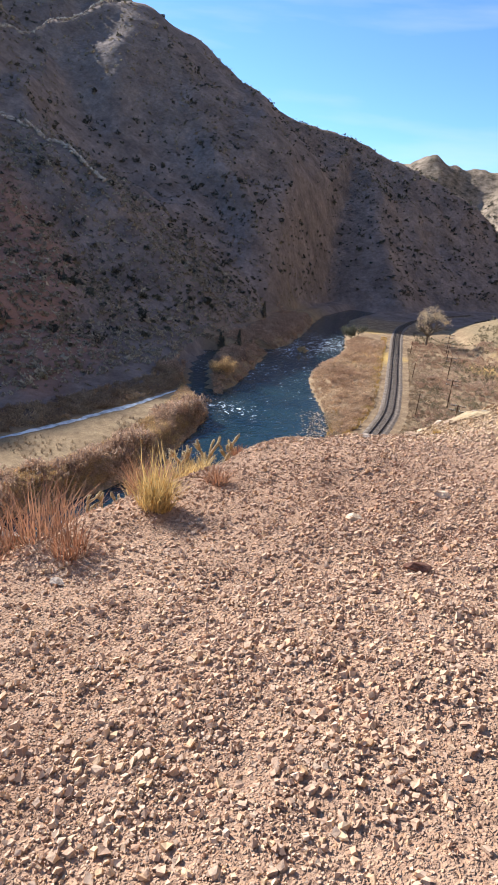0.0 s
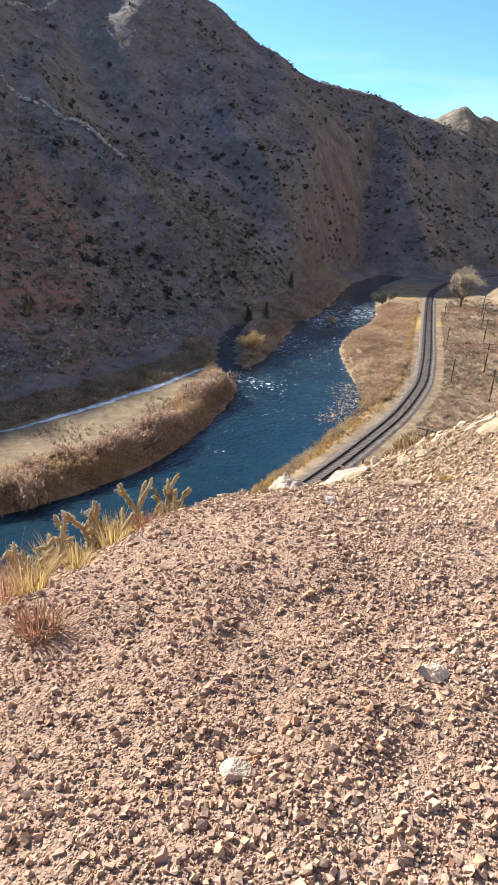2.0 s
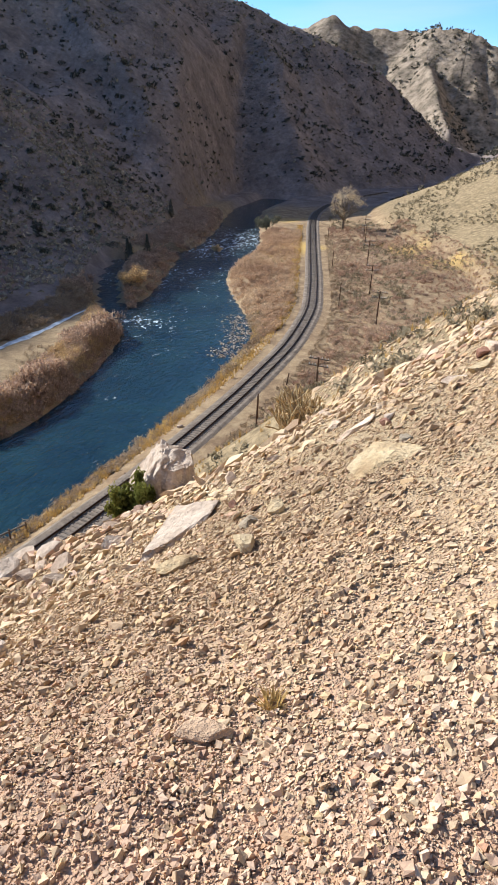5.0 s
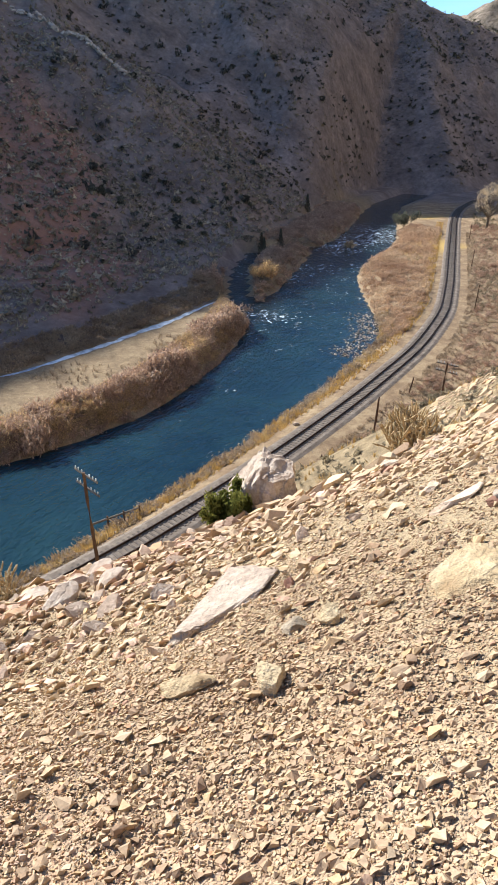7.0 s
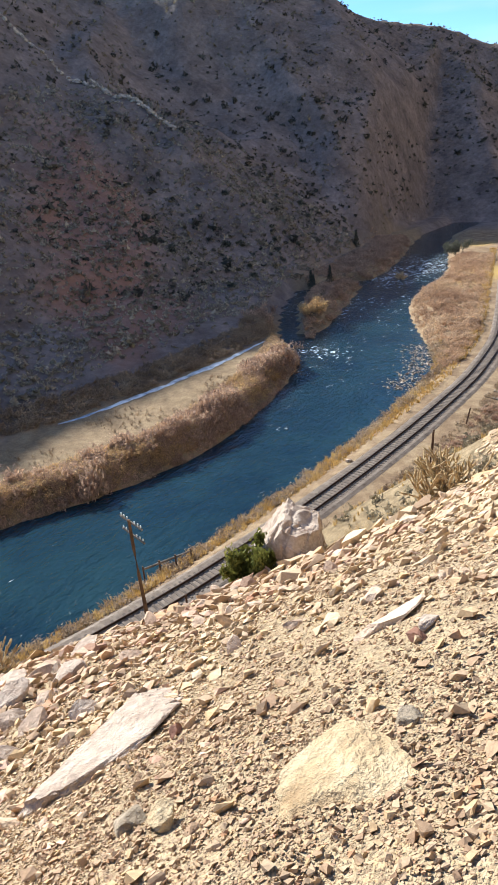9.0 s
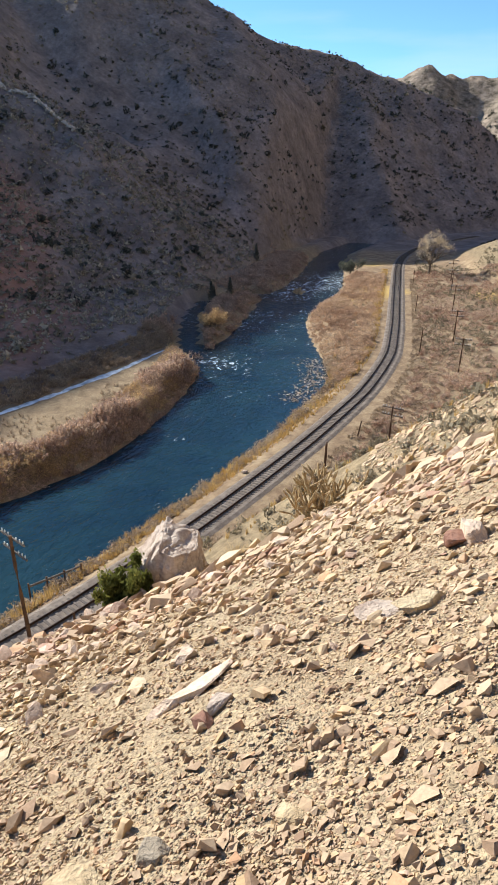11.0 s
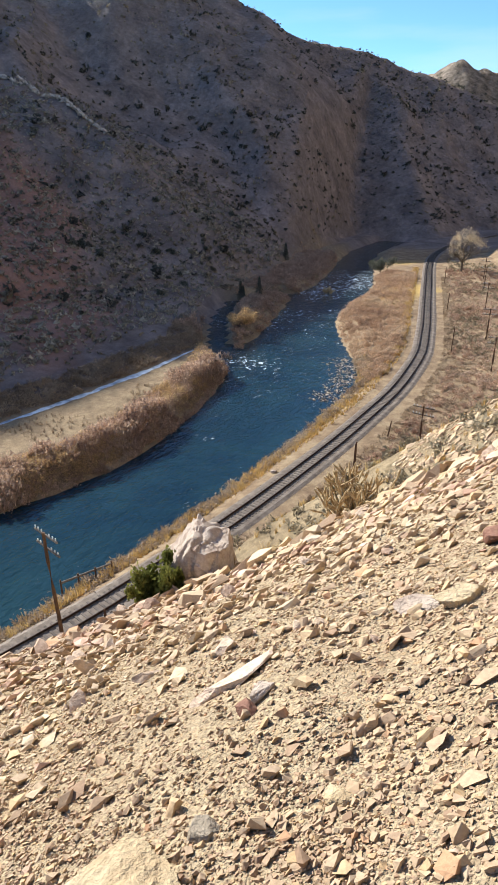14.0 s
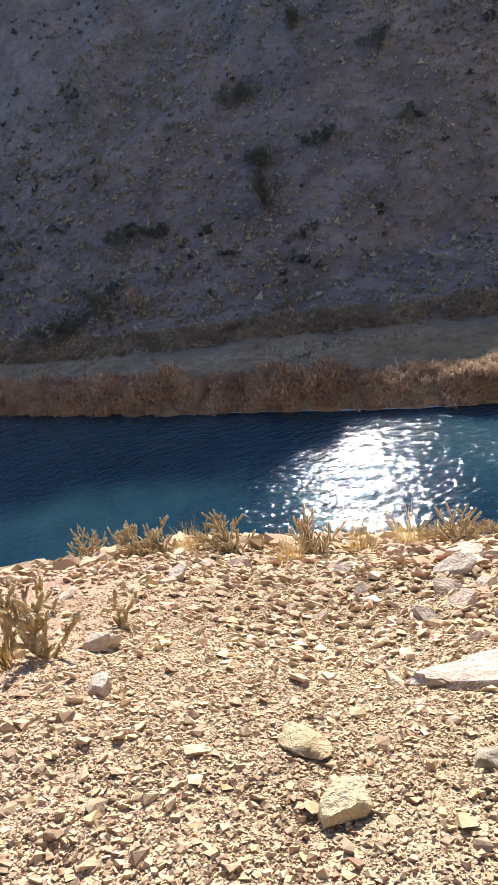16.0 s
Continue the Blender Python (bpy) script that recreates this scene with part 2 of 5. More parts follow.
rubble_mat = surface("pink_rubble", [(0.3, (0.35, 0.23, 0.165)), (0.5, (0.53, 0.375, 0.28)), (0.7, (0.63, 0.48, 0.38))], 0.8,
                     0.9, 0.01, 26, ("island", 0.85, STONE_TINTS), spec=0.2)
rock_mat = surface("talus_stone", [(0.3, (0.40, 0.29, 0.215)), (0.5, (0.54, 0.42, 0.32)), (0.7, (0.64, 0.53, 0.42))], 3.0,
                   0.85, 0.03, 24, ("object", 0.8, STONE_TINTS), spec=0.25)
pale_rock = surface("pale_granite", [(0.3, (0.29, 0.205, 0.15)), (0.48, (0.46, 0.36, 0.275)), (0.66, (0.56, 0.46, 0.365))], 3.2, 0.88, 0.06, 16, spec=0.3)
yellow_rock = surface("ochre_stone", [(0.3, (0.36, 0.245, 0.13)), (0.5, (0.51, 0.385, 0.225)), (0.7, (0.60, 0.485, 0.315))], 5.0, 0.88, 0.05, 24)
grey_rock = surface("grey_stone", [(0.3, (0.19, 0.15, 0.10)), (0.5, (0.31, 0.25, 0.175)), (0.7, (0.44, 0.36, 0.26))], 9.0, 0.9, 0.03, 40)
dark_red_rock = surface("rust_stone", [(0.3, (0.13, 0.06, 0.04)), (0.55, (0.26, 0.13, 0.085)), (0.75, (0.36, 0.22, 0.15))], 8.0, 0.85, 0.01, 50)
ballast_mat = surface("ballast_stone", [(0.3, (0.13, 0.10, 0.08)), (0.5, (0.20, 0.16, 0.125)), (0.7, (0.29, 0.24, 0.19))], 0.9, 0.95, 0.06, 9)
steel_mat = surface("rusty_steel", [(0.3, (0.035, 0.022, 0.016)), (0.7, (0.075, 0.045, 0.03))], 3.0, 0.6, 0.002, 30, metal=0.3)
tie_mat = surface("weathered_tie", [(0.3, (0.10, 0.082, 0.068)), (0.6, (0.175, 0.145, 0.12)), (0.8, (0.25, 0.21, 0.175))], 2.5, 0.95, 0.01, 25,
                  ("object", 0.6, [(0.0, (0.6, 0.58, 0.56)), (0.5, (1, 1, 1)), (1.0, (1.3, 1.25, 1.2))]))
pole_mat = surface("creosoted_wood", [(0.3, (0.06, 0.035, 0.022)), (0.6, (0.13, 0.075, 0.045)), (0.8, (0.2, 0.13, 0.085))], 1.6, 0.9, 0.01, 22)
grey_wood = surface("grey_wood", [(0.3, (0.10, 0.085, 0.07)), (0.6, (0.22, 0.185, 0.15)), (0.8, (0.33, 0.29, 0.24))], 3.0, 0.9, 0.01, 30)
glass_mat = surface("insulator_glass", [(0.3, (0.5, 0.55, 0.55)), (0.7, (0.7, 0.75, 0.75))], 5.0, 0.2, spec=0.5)
cholla_mat = surface("dry_cactus", [(0.3, (0.22, 0.14, 0.07)), (0.5, (0.42, 0.295, 0.145)), (0.7, (0.58, 0.45, 0.25))], 14.0, 0.85, 0.006, 90)
spine_mat = surface("cactus_spines", [(0.3, (0.44, 0.34, 0.18)), (0.7, (0.62, 0.52, 0.32))], 8.0, 0.7)


def plant(name, low, mid, high, scale=0.4, tint=0.8):
    """Thin leaves and twigs: some of the light passes through."""
    m = surface(name, [(0.3, low), (0.5, mid), (0.7, high)], scale, 0.85, 0.0, 6,
                ("island", tint, [(0.0, (0.5, 0.48, 0.46)), (0.5, (1, 1, 1)), (1.0, (1.4, 1.35, 1.25))]), spec=0.15)
    tree = m.node_tree
    b = tree.nodes["Principled BSDF"]
    thin = add(tree, "ShaderNodeBsdfTranslucent")
    tree.links.new(b.inputs["Base Color"].links[0].from_socket, thin.inputs["Color"])
    both = add(tree, "ShaderNodeMixShader", Fac=0.35)
    tree.links.new(b.outputs[0], both.inputs[1])
    tree.links.new(thin.outputs[0], both.inputs[2])
    tree.links.new(both.outputs[0], tree.nodes["Material Output"].inputs["Surface"])
    return m


straw = plant("straw_grass", (0.42, 0.26, 0.085), (0.58, 0.395, 0.15), (0.68, 0.52, 0.25))
willow = plant("bare_willow", (0.34, 0.225, 0.165), (0.52, 0.37, 0.27), (0.66, 0.50, 0.375), 0.25)
willow_gold = plant("golden_willow", (0.42, 0.28, 0.15), (0.60, 0.43, 0.23), (0.72, 0.56, 0.33), 0.15)
rust_twigs = plant("rust_twigs", (0.22, 0.09, 0.05), (0.36, 0.17, 0.10), (0.46, 0.27, 0.17))
sage = plant("grey_sage", (0.16, 0.135, 0.09), (0.27, 0.23, 0.155), (0.39, 0.34, 0.24), 0.2)
pale_sage = plant("pale_sage", (0.24, 0.21, 0.16), (0.40, 0.355, 0.275), (0.55, 0.50, 0.40), 0.2)
dry_brush = plant("dry_brush", (0.24, 0.17, 0.12), (0.38, 0.29, 0.2), (0.52, 0.42, 0.3), 0.2)
juniper_mat = plant("juniper_green", (0.085, 0.09, 0.068), (0.125, 0.128, 0.098), (0.18, 0.18, 0.14), 0.3)
green_bush = plant("green_brush", (0.10, 0.11, 0.025), (0.19, 0.20, 0.05), (0.29, 0.28, 0.09), 0.8)
pale_leaf = plant("pale_cottonwood", (0.42, 0.33, 0.22), (0.58, 0.48, 0.34), (0.7, 0.6, 0.44), 0.3)
bark = surface("grey_bark", [(0.3, (0.09, 0.07, 0.05)), (0.6, (0.18, 0.145, 0.11)), (0.8, (0.28, 0.23, 0.18))], 2.0, 0.9, 0.02, 14)
ice_mat = surface("river_ice", [(0.35, (0.16, 0.20, 0.25)), (0.5, (0.42, 0.48, 0.55)), (0.65, (0.62, 0.68, 0.74))], 0.8, 0.35, 0.01, 6, spec=0.5)


def ground_material():
    """One sheet: gravel slope, dry valley floor, sandy terrace, dark scrub mountain, by zones stored on the mesh."""
    m, tree, b = nodes_of("open_ground")

    def zone(name):
        n = tree.nodes.new("ShaderNodeAttribute")
        n.attribute_name = name
        return n.outputs["Fac"]
    big, mid, fine = noise_out(tree, 0.12, 6), noise_out(tree, 1.7, 6), noise_out(tree, 22, 5, 0.7)
    gravel = ramp(tree, big, [(0.3, (0.34, 0.22, 0.155)), (0.5, (0.43, 0.295, 0.21)), (0.7, (0.51, 0.37, 0.27))])
    gravel = mix(tree, 0.6, gravel, ramp(tree, mid, [(0.3, (0.72, 0.66, 0.62)), (0.7, (1.15, 1.15, 1.12))]), "MULTIPLY")
    tan = ramp(tree, big, [(0.3, (0.33, 0.255, 0.16)), (0.5, (0.42, 0.34, 0.225)), (0.7, (0.50, 0.42, 0.29))])
    gravel = mix(tree, zone("tan"), gravel, mix(tree, 0.6, tan, ramp(tree, mid, [(0.3, (0.72, 0.66, 0.62)), (0.7, (1.15, 1.15, 1.12))]), "MULTIPLY"))
    far_gravel = ramp(tree, noise_out(tree, 0.9, 8, 0.75), [(0.34, (0.10, 0.08, 0.05)), (0.48, (0.23, 0.18, 0.11)), (0.64, (0.36, 0.29, 0.18))])
    floor = ramp(tree, noise_out(tree, 0.35, 7, 0.7), [(0.3, (0.15, 0.10, 0.065)), (0.5, (0.26, 0.19, 0.12)), (0.68, (0.38, 0.30, 0.19))])
    # dark patches painted into the sand stand for shadows and brush on it
    sand = ramp(tree, noise_out(tree, 0.3, 8, 0.72, distort=1.8), [(0.36, (0.13, 0.095, 0.065)), (0.48, (0.34, 0.26, 0.18)), (0.62, (0.52, 0.42, 0.30))])
    scrub = ramp(tree, noise_out(tree, 0.09, 9, 0.74), [(0.30, (0.115, 0.093, 0.084)), (0.48, (0.195, 0.160, 0.146)), (0.62, (0.27, 0.222, 0.20)), (0.76, (0.36, 0.30, 0.275))])
    patchy = ramp(tree, noise_out(tree, 0.55, 6, 0.7), [(0.36, (0.66, 0.66, 0.66)), (0.64, (1.25, 1.23, 1.2))])
    scrub = mix(tree, 0.6, scrub, patchy, "MULTIPLY")
    scrub = mix(tree, math_node(tree, "MULTIPLY", zone("red_earth"), 0.55), scrub, (0.36, 0.17, 0.11))
    crag = ramp(tree, noise_out(tree, 0.12, 8, 0.75), [(0.36, (0.07, 0.06, 0.04)), (0.5, (0.24, 0.19, 0.14)), (0.66, (0.40, 0.32, 0.24))])
    scrub = mix(tree, zone("crag"), scrub, crag)
    col = mix(tree, zone("far_slope"), gravel, far_gravel)
    col = mix(tree, zone("floor"), col, floor)
    col = mix(tree, zone("sand"), col, sand)
    col = mix(tree, zone("gold"), col, ramp(tree, mid, [(0.3, (0.40, 0.27, 0.09)), (0.7, (0.56, 0.41, 0.16))]))
    col = mix(tree, zone("scrub"), col, scrub)
    col = mix(tree, 0.5, col, ramp(tree, fine, [(0.3, (0.6, 0.6, 0.6)), (0.7, (1.25, 1.25, 1.25))]), "MULTIPLY")
    b.inputs["Roughness"].default_value = 0.95
    b.inputs["Specular IOR Level"].default_value = 0.15
    pebble = add(tree, "ShaderNodeTexVoronoi", Scale=84.0, Randomness=1.0)
    shaken = add(tree, "ShaderNodeTexNoise", Scale=38.0, Detail=3.0)
    at = add(tree, "ShaderNodeNewGeometry").outputs["Position"]
    tree.links.new(at, shaken.inputs["Vector"])
    shift = tree.nodes.new("ShaderNodeVectorMath")
    shift.operation = "MULTIPLY_ADD"
    shift.inputs[1].default_value = (0.035, 0.035, 0.035)
    tree.links.new(shaken.outputs["Color"], shift.inputs[0])
    tree.links.new(at, shift.inputs[2])
    tree.links.new(shift.outputs[0], pebble.inputs["Vector"])
    round_stone = math_node(tree, "SUBTRACT", 0.55, pebble.outputs["Distance"], True)
    hgt = math_node(tree, "ADD", math_node(tree, "MULTIPLY", fine, 0.35), noise_out(tree, 7, 6, 0.75))
    hgt = math_node(tree, "ADD", hgt, math_node(tree, "MULTIPLY", round_stone, 0.75))
    cell = add(tree, "ShaderNodeSeparateColor")
    tree.links.new(pebble.outputs["Color"], cell.inputs[0])
    shade = ramp(tree, cell.outputs[0], [(0.0, (0.6, 0.54, 0.50)), (0.3, (1.0, 0.95, 0.9)), (0.8, (1.3, 1.27, 1.2)), (1.0, (1.35, 1.15, 0.95))])
    col = mix(tree, math_node(tree, "SUBTRACT", 0.75, zone("scrub"), True), col, shade, "MULTIPLY")
    tree.links.new(col, b.inputs["Base Color"])
    rockface = math_node(tree, "MULTIPLY", noise_out(tree, 0.16, 8, 0.66), math_node(tree, "MULTIPLY", zone("scrub"), 30.0))
    bump(tree, b, math_node(tree, "ADD", hgt, rockface), 0.75, 0.05)
    return m


def water_material():
    m, tree, b = nodes_of("river_water")
    pos = add(tree, "ShaderNodeNewGeometry").outputs["Position"]
    n = tree.nodes.new("ShaderNodeAttribute")
    n.attribute_name = "rapid"
    stretch = add(tree, "ShaderNodeMapping")
    stretch.inputs["Rotation"].default_value = (0, 0, radians(12))
    stretch.inputs["Scale"].default_value = (1.0, 0.55, 1.0)
    tree.links.new(pos, stretch.inputs["Vector"])
    ripple = noise_out(tree, 1.35, 2, 0.5, stretch.outputs[0], 0.4)
    chop = noise_out(tree, 3.8, 1, 0.5, stretch.outputs[0])
    swell = noise_out(tree, 0.35, 4, 0.6, stretch.outputs[0])
    deep = ramp(tree, noise_out(tree, 0.06, 4), [(0.35, (0.005, 0.018, 0.031)), (0.65, (0.014, 0.040, 0.050))])
    # white in the colour: foam of the rapids, and painted sparkle flecks in mid-river
    foam_sparkle_n = noise_out(tree, 0.95, 6, 0.72, stretch.outputs[0], 1.2)
    foam_sparkle = math_node(tree, "MULTIPLY", math_node(tree, "SUBTRACT", math_node(tree, "ADD", foam_sparkle_n, math_node(tree, "MULTIPLY", n.outputs["Fac"], 0.11)), 0.672), 11.0, True)
    tree.links.new(mix(tree, foam_sparkle, deep, (0.72, 0.77, 0.80)), b.inputs["Base Color"])
    tree.links.new(math_node(tree, "ADD", math_node(tree, "MULTIPLY", foam_sparkle, 0.5), 0.05), b.inputs["Roughness"])
    b.inputs["IOR"].default_value = 1.33
    total = math_node(tree, "ADD", math_node(tree, "ADD", ripple, math_node(tree, "MULTIPLY", chop, 0.3)), math_node(tree, "MULTIPLY", swell, 0.9))
    bump(tree, b, total, 1.0, 0.175)
    return m

# ---- ground sheet and river ----
def spread(lo, hi, fine_lo, fine_hi, step, grow, most, bound):
    """Grid lines: even between fine_lo and fine_hi, wider beyond up to most, wider still past the bound."""
    mid = list(np.arange(fine_lo, fine_hi, step))

    def run(v, end, sign):
        out, s = [], step
        while (end - v) * sign > 0:
            s = s * grow if abs(v) > bound else min(s * grow, most)
            v += sign * s
            out.append(v)
        return out
    return np.array(run(fine_lo, lo, -1)[::-1] + mid + run(mid[-1], hi, 1))


def sheet(name, xs, ys, fn, material):
    gx, gy = np.meshgrid(xs, ys)
    verts = np.stack([gx, gy, fn(gx, gy)], -1).reshape(-1, 3)
    i = np.arange(verts.shape[0]).reshape(len(ys), len(xs))
    faces = np.stack([i[:-1, :-1], i[:-1, 1:], i[1:, 1:], i[1:, :-1]], -1).reshape(-1, 4)
    me = bpy.data.meshes.new(name)
    me.vertices.add(len(verts))
    me.vertices.foreach_set("co", verts.ravel())
    me.loops.add(faces.size)
    me.loops.foreach_set("vertex_index", faces.ravel())
    me.polygons.add(len(faces))
    me.polygons.foreach_set("loop_start", np.arange(0, faces.size, 4))
    me.update(calc_edges=True)
    me.materials.append(material)
    me.shade_smooth()
    return new(name, me), gx.ravel(), gy.ravel(), verts[:, 2]


def store(ob, name, values):
    a = ob.data.attributes.new(name, "FLOAT", "POINT")
    a.data.foreach_set("value", np.ascontiguousarray(values, dtype=np.float32))


ground, gx, gy, gz = sheet("ground", spread(-1500, 1200, -4.2, 1.8, 0.07, 1.04, 3.2, 330), spread(-700, 2500, -7.5, 5.0, 0.07, 1.04, 3.2, 560),
                           height, ground_material())
tagged(ground, kind="structure")
wob = fractal(gx, gy, 12, 4, 201) * 6
east_side = smooth(0, 4, gx - track_x(gy))
slope_hill = hillside(gx, gy)
store(ground, "scrub", smooth(-1, 6, terrace_x(gy) - 1.0 - gx + wob) * (gx < -40) + smooth(250, 275, gy + wob) * (gx <= -30) * 1.0 + smooth(330, 360, gy))
store(ground, "floor", np.clip(smooth(2.0, -1.0, slope_hill - 4.6 - wob * 0.2) * (gx > near_x(gy)) + (gx <= near_x(gy)) * 0.6, 0, 1))
store(ground, "far_slope", smooth(14, 40, np.hypot(gx, gy) + wob))
store(ground, "sand", smooth(0.5, 2.0, far_x(gy) - 5.4 - gx + wob * 0.3) * smooth(0, 1.5, gx - terrace_x(gy) + 0.5) * (gy < 104) * (0.45 + 0.55 * smooth(20, 45, gy)) * smooth(-9, -6, -(gx - terrace_x(gy)) - 9 * smooth(5, 40, gy)))
store(ground, "gold", smooth(0.0, 0.12, fractal(gx, gy, 30, 3, 77) + 0.1) * smooth(150, 175, gy) * smooth(240, 215, gy) * (gx > near_x(gy) + 3) * smooth(1.0, 0.0, slope_hill - 4.4))
far_away = np.hypot(gx, gy)
turned = np.degrees(np.arctan2(-gx, gy))
store(ground, "red_earth", smooth(0.0, 0.25, 0.6 * fractal(gx, gy, 45, 4, 221) + 0.45 - 0.045 * np.abs(turned - 48.5) - 0.016 * np.abs(gz - 24)))
store(ground, "crag", smooth(480, 560, far_away))
store(ground, "tan", smooth(-2.6, 0.4, gy + 0.4 * wob * 0.3))

water, wx, wy, wz = sheet("water", np.arange(-260, -8, 1.5), np.arange(-160, 420, 1.5), lambda x, y: 0 * x, water_material())
tagged(water, kind="structure")
tip = np.exp(-((wx + 57) ** 2 + (wy - 101) ** 2) / 60)
store(water, "rapid", smooth(112, 135, wy) * smooth(235, 190, wy) * (0.6 + fractal(wx, wy, 14, 3, 301)) * 1.1 + 0.9 * tip + 0.36 * smooth(45, 100, wy) - 0.35 * smooth(40, -10, wy))


# ---- building helpers ----
def part(name, bm, material, parent=None, label="", smooth_shade=False):
    me = bpy.data.meshes.new(name)
    bm.to_mesh(me)
    bm.free()
    me.materials.append(material)
    if smooth_shade:
        me.shade_smooth()
    ob = new(name, me)
    ob.parent = parent
    if label:
        tagged(ob, label=label)
    return ob


def thing(name, place, label, category, group=""):
    e = new(name)
    e.empty_display_size = 0.2
    e.matrix_world = place if isinstance(place, Matrix) else Matrix.Translation(place)
    return tagged(e, label, category, group)


def mesh_from(name, verts, faces, material):
    """A mesh of triangles from arrays."""
    me = bpy.data.meshes.new(name)
    me.vertices.add(len(verts))
    me.vertices.foreach_set("co", np.ascontiguousarray(verts, dtype=np.float32).ravel())
    me.loops.add(faces.size)
    me.loops.foreach_set("vertex_index", np.ascontiguousarray(faces, dtype=np.int32).ravel())
    me.polygons.add(len(faces))
    me.polygons.foreach_set("loop_start", np.arange(0, faces.size, 3))
    me.update(calc_edges=True)
    me.shade_flat()
    me.materials.append(material)
    return me


def scatter(name, templates, xyz, size, material, label, category, seed, tall=None, parent=None, bedded=False):
    """Many copies of small templates, joined into one object of kind stuff; bedded: they lie along the slope under them."""
    rng = np.random.RandomState(seed)
    pick = rng.randint(0, len(templates), len(xyz))
    tall = np.ones(len(xyz)) if tall is None else tall
    vs, fs, base = [], [], 0
    if bedded:
        at = hillside(xyz[:, 0], xyz[:, 1])
        lean_x, lean_y = (hillside(xyz[:, 0] + 0.2, xyz[:, 1]) - at) * 5, (hillside(xyz[:, 0], xyz[:, 1] + 0.2) - at) * 5
    for k, (tv, tf) in enumerate(templates):
        sel = np.nonzero(pick == k)[0]
        if not len(sel):
            continue
        a = rng.rand(len(sel)) * 2 * math.pi
        c, s, w = np.cos(a), np.sin(a), size[sel]
        x = (tv[None, :, 0] * c[:, None] - tv[None, :, 1] * s[:, None]) * w[:, None] + xyz[sel, 0][:, None]
        y = (tv[None, :, 0] * s[:, None] + tv[None, :, 1] * c[:, None]) * w[:, None] + xyz[sel, 1][:, None]
        z = tv[None, :, 2] * (w * tall[sel])[:, None] + xyz[sel, 2][:, None]
        if bedded:
            z = z + (x - xyz[sel, 0][:, None]) * lean_x[sel][:, None] + (y - xyz[sel, 1][:, None]) * lean_y[sel][:, None]
        vs.append(np.stack([x, y, z], -1).reshape(-1, 3))
        fs.append((tf[None] + (np.arange(len(sel)) * len(tv))[:, None, None] + base).reshape(-1, 3))
        base += len(sel) * len(tv)
    ob = new(name, mesh_from(name, np.concatenate(vs), np.concatenate(fs), material))
    ob.parent = parent
    return tagged(ob, label, category, kind="stuff")


def bm_arrays(bm):
    bmesh.ops.triangulate(bm, faces=bm.faces[:])
    bm.verts.index_update()
    v = np.array([tuple(p.co) for p in bm.verts])
    f = np.array([[p.index for p in q.verts] for q in bm.faces])
    bm.free()
    return v, f


def hull(points):
    bm = bmesh.new()
    for p in points:
        bm.verts.new(p)
    out = bmesh.ops.convex_hull(bm, input=bm.verts[:])
    loose = [g for g in out["geom_interior"] if isinstance(g, bmesh.types.BMVert)]
    bmesh.ops.delete(bm, geom=loose, context="VERTS")
    return bm


def chip(seed, flat):
    """A small uneven lump of twelve triangles, tipped a little."""
    rng = np.random.RandomState(seed)
    v = np.array([(a, b, c) for c in (-1, 1) for b in (-1, 1) for a in (-1, 1)], float)
    v = (v * (1 - 0.55 * rng.rand(8, 1)) + rng.randn(8, 3) * 0.2) * np.array([0.5, 0.42, 0.5 * flat])
    t = Matrix.Rotation(rng.randn() * 0.5, 3, "X") @ Matrix.Rotation(rng.randn() * 0.5, 3, "Y")
    v = v @ np.array(t)
    quads = ((0, 2, 3, 1), (4, 5, 7, 6), (0, 1, 5, 4), (1, 3, 7, 5), (3, 2, 6, 7), (2, 0, 4, 6))
    return v, np.array([q for a, b, c, d in quads for q in ((a, b, c), (a, c, d))])


def split_stone(seed, n, flat):
    """An angular stone, between a block and a ball, tipped a little."""
    rng = np.random.RandomState(seed)
    p = rng.randn(n, 3)
    p /= (np.abs(p) ** 3.2).sum(1)[:, None] ** (1 / 3.2)
    p *= (0.38 + 0.14 * rng.rand(n))[:, None] * np.array([1.15, 0.6 + 0.35 * rng.rand(), flat])
    t = Matrix.Rotation(rng.rand() * 3, 3, "Z") @ Matrix.Rotation(rng.randn() * 0.3, 3, "X") @ Matrix.Rotation(rng.randn() * 0.3, 3, "Y")
    return hull(p @ np.array(t))


SPLITS = [bm_arrays(split_stone(300 + k, 9, 0.66 + 0.08 * (k % 5))) for k in range(20)]
STONES = [bm_arrays(split_stone(500 + k, 13, 0.56 + 0.09 * (k % 5))) for k in range(20)]
CHIPS = [chip(900 + k, 0.6 + 0.09 * (k % 5)) for k in range(18)]


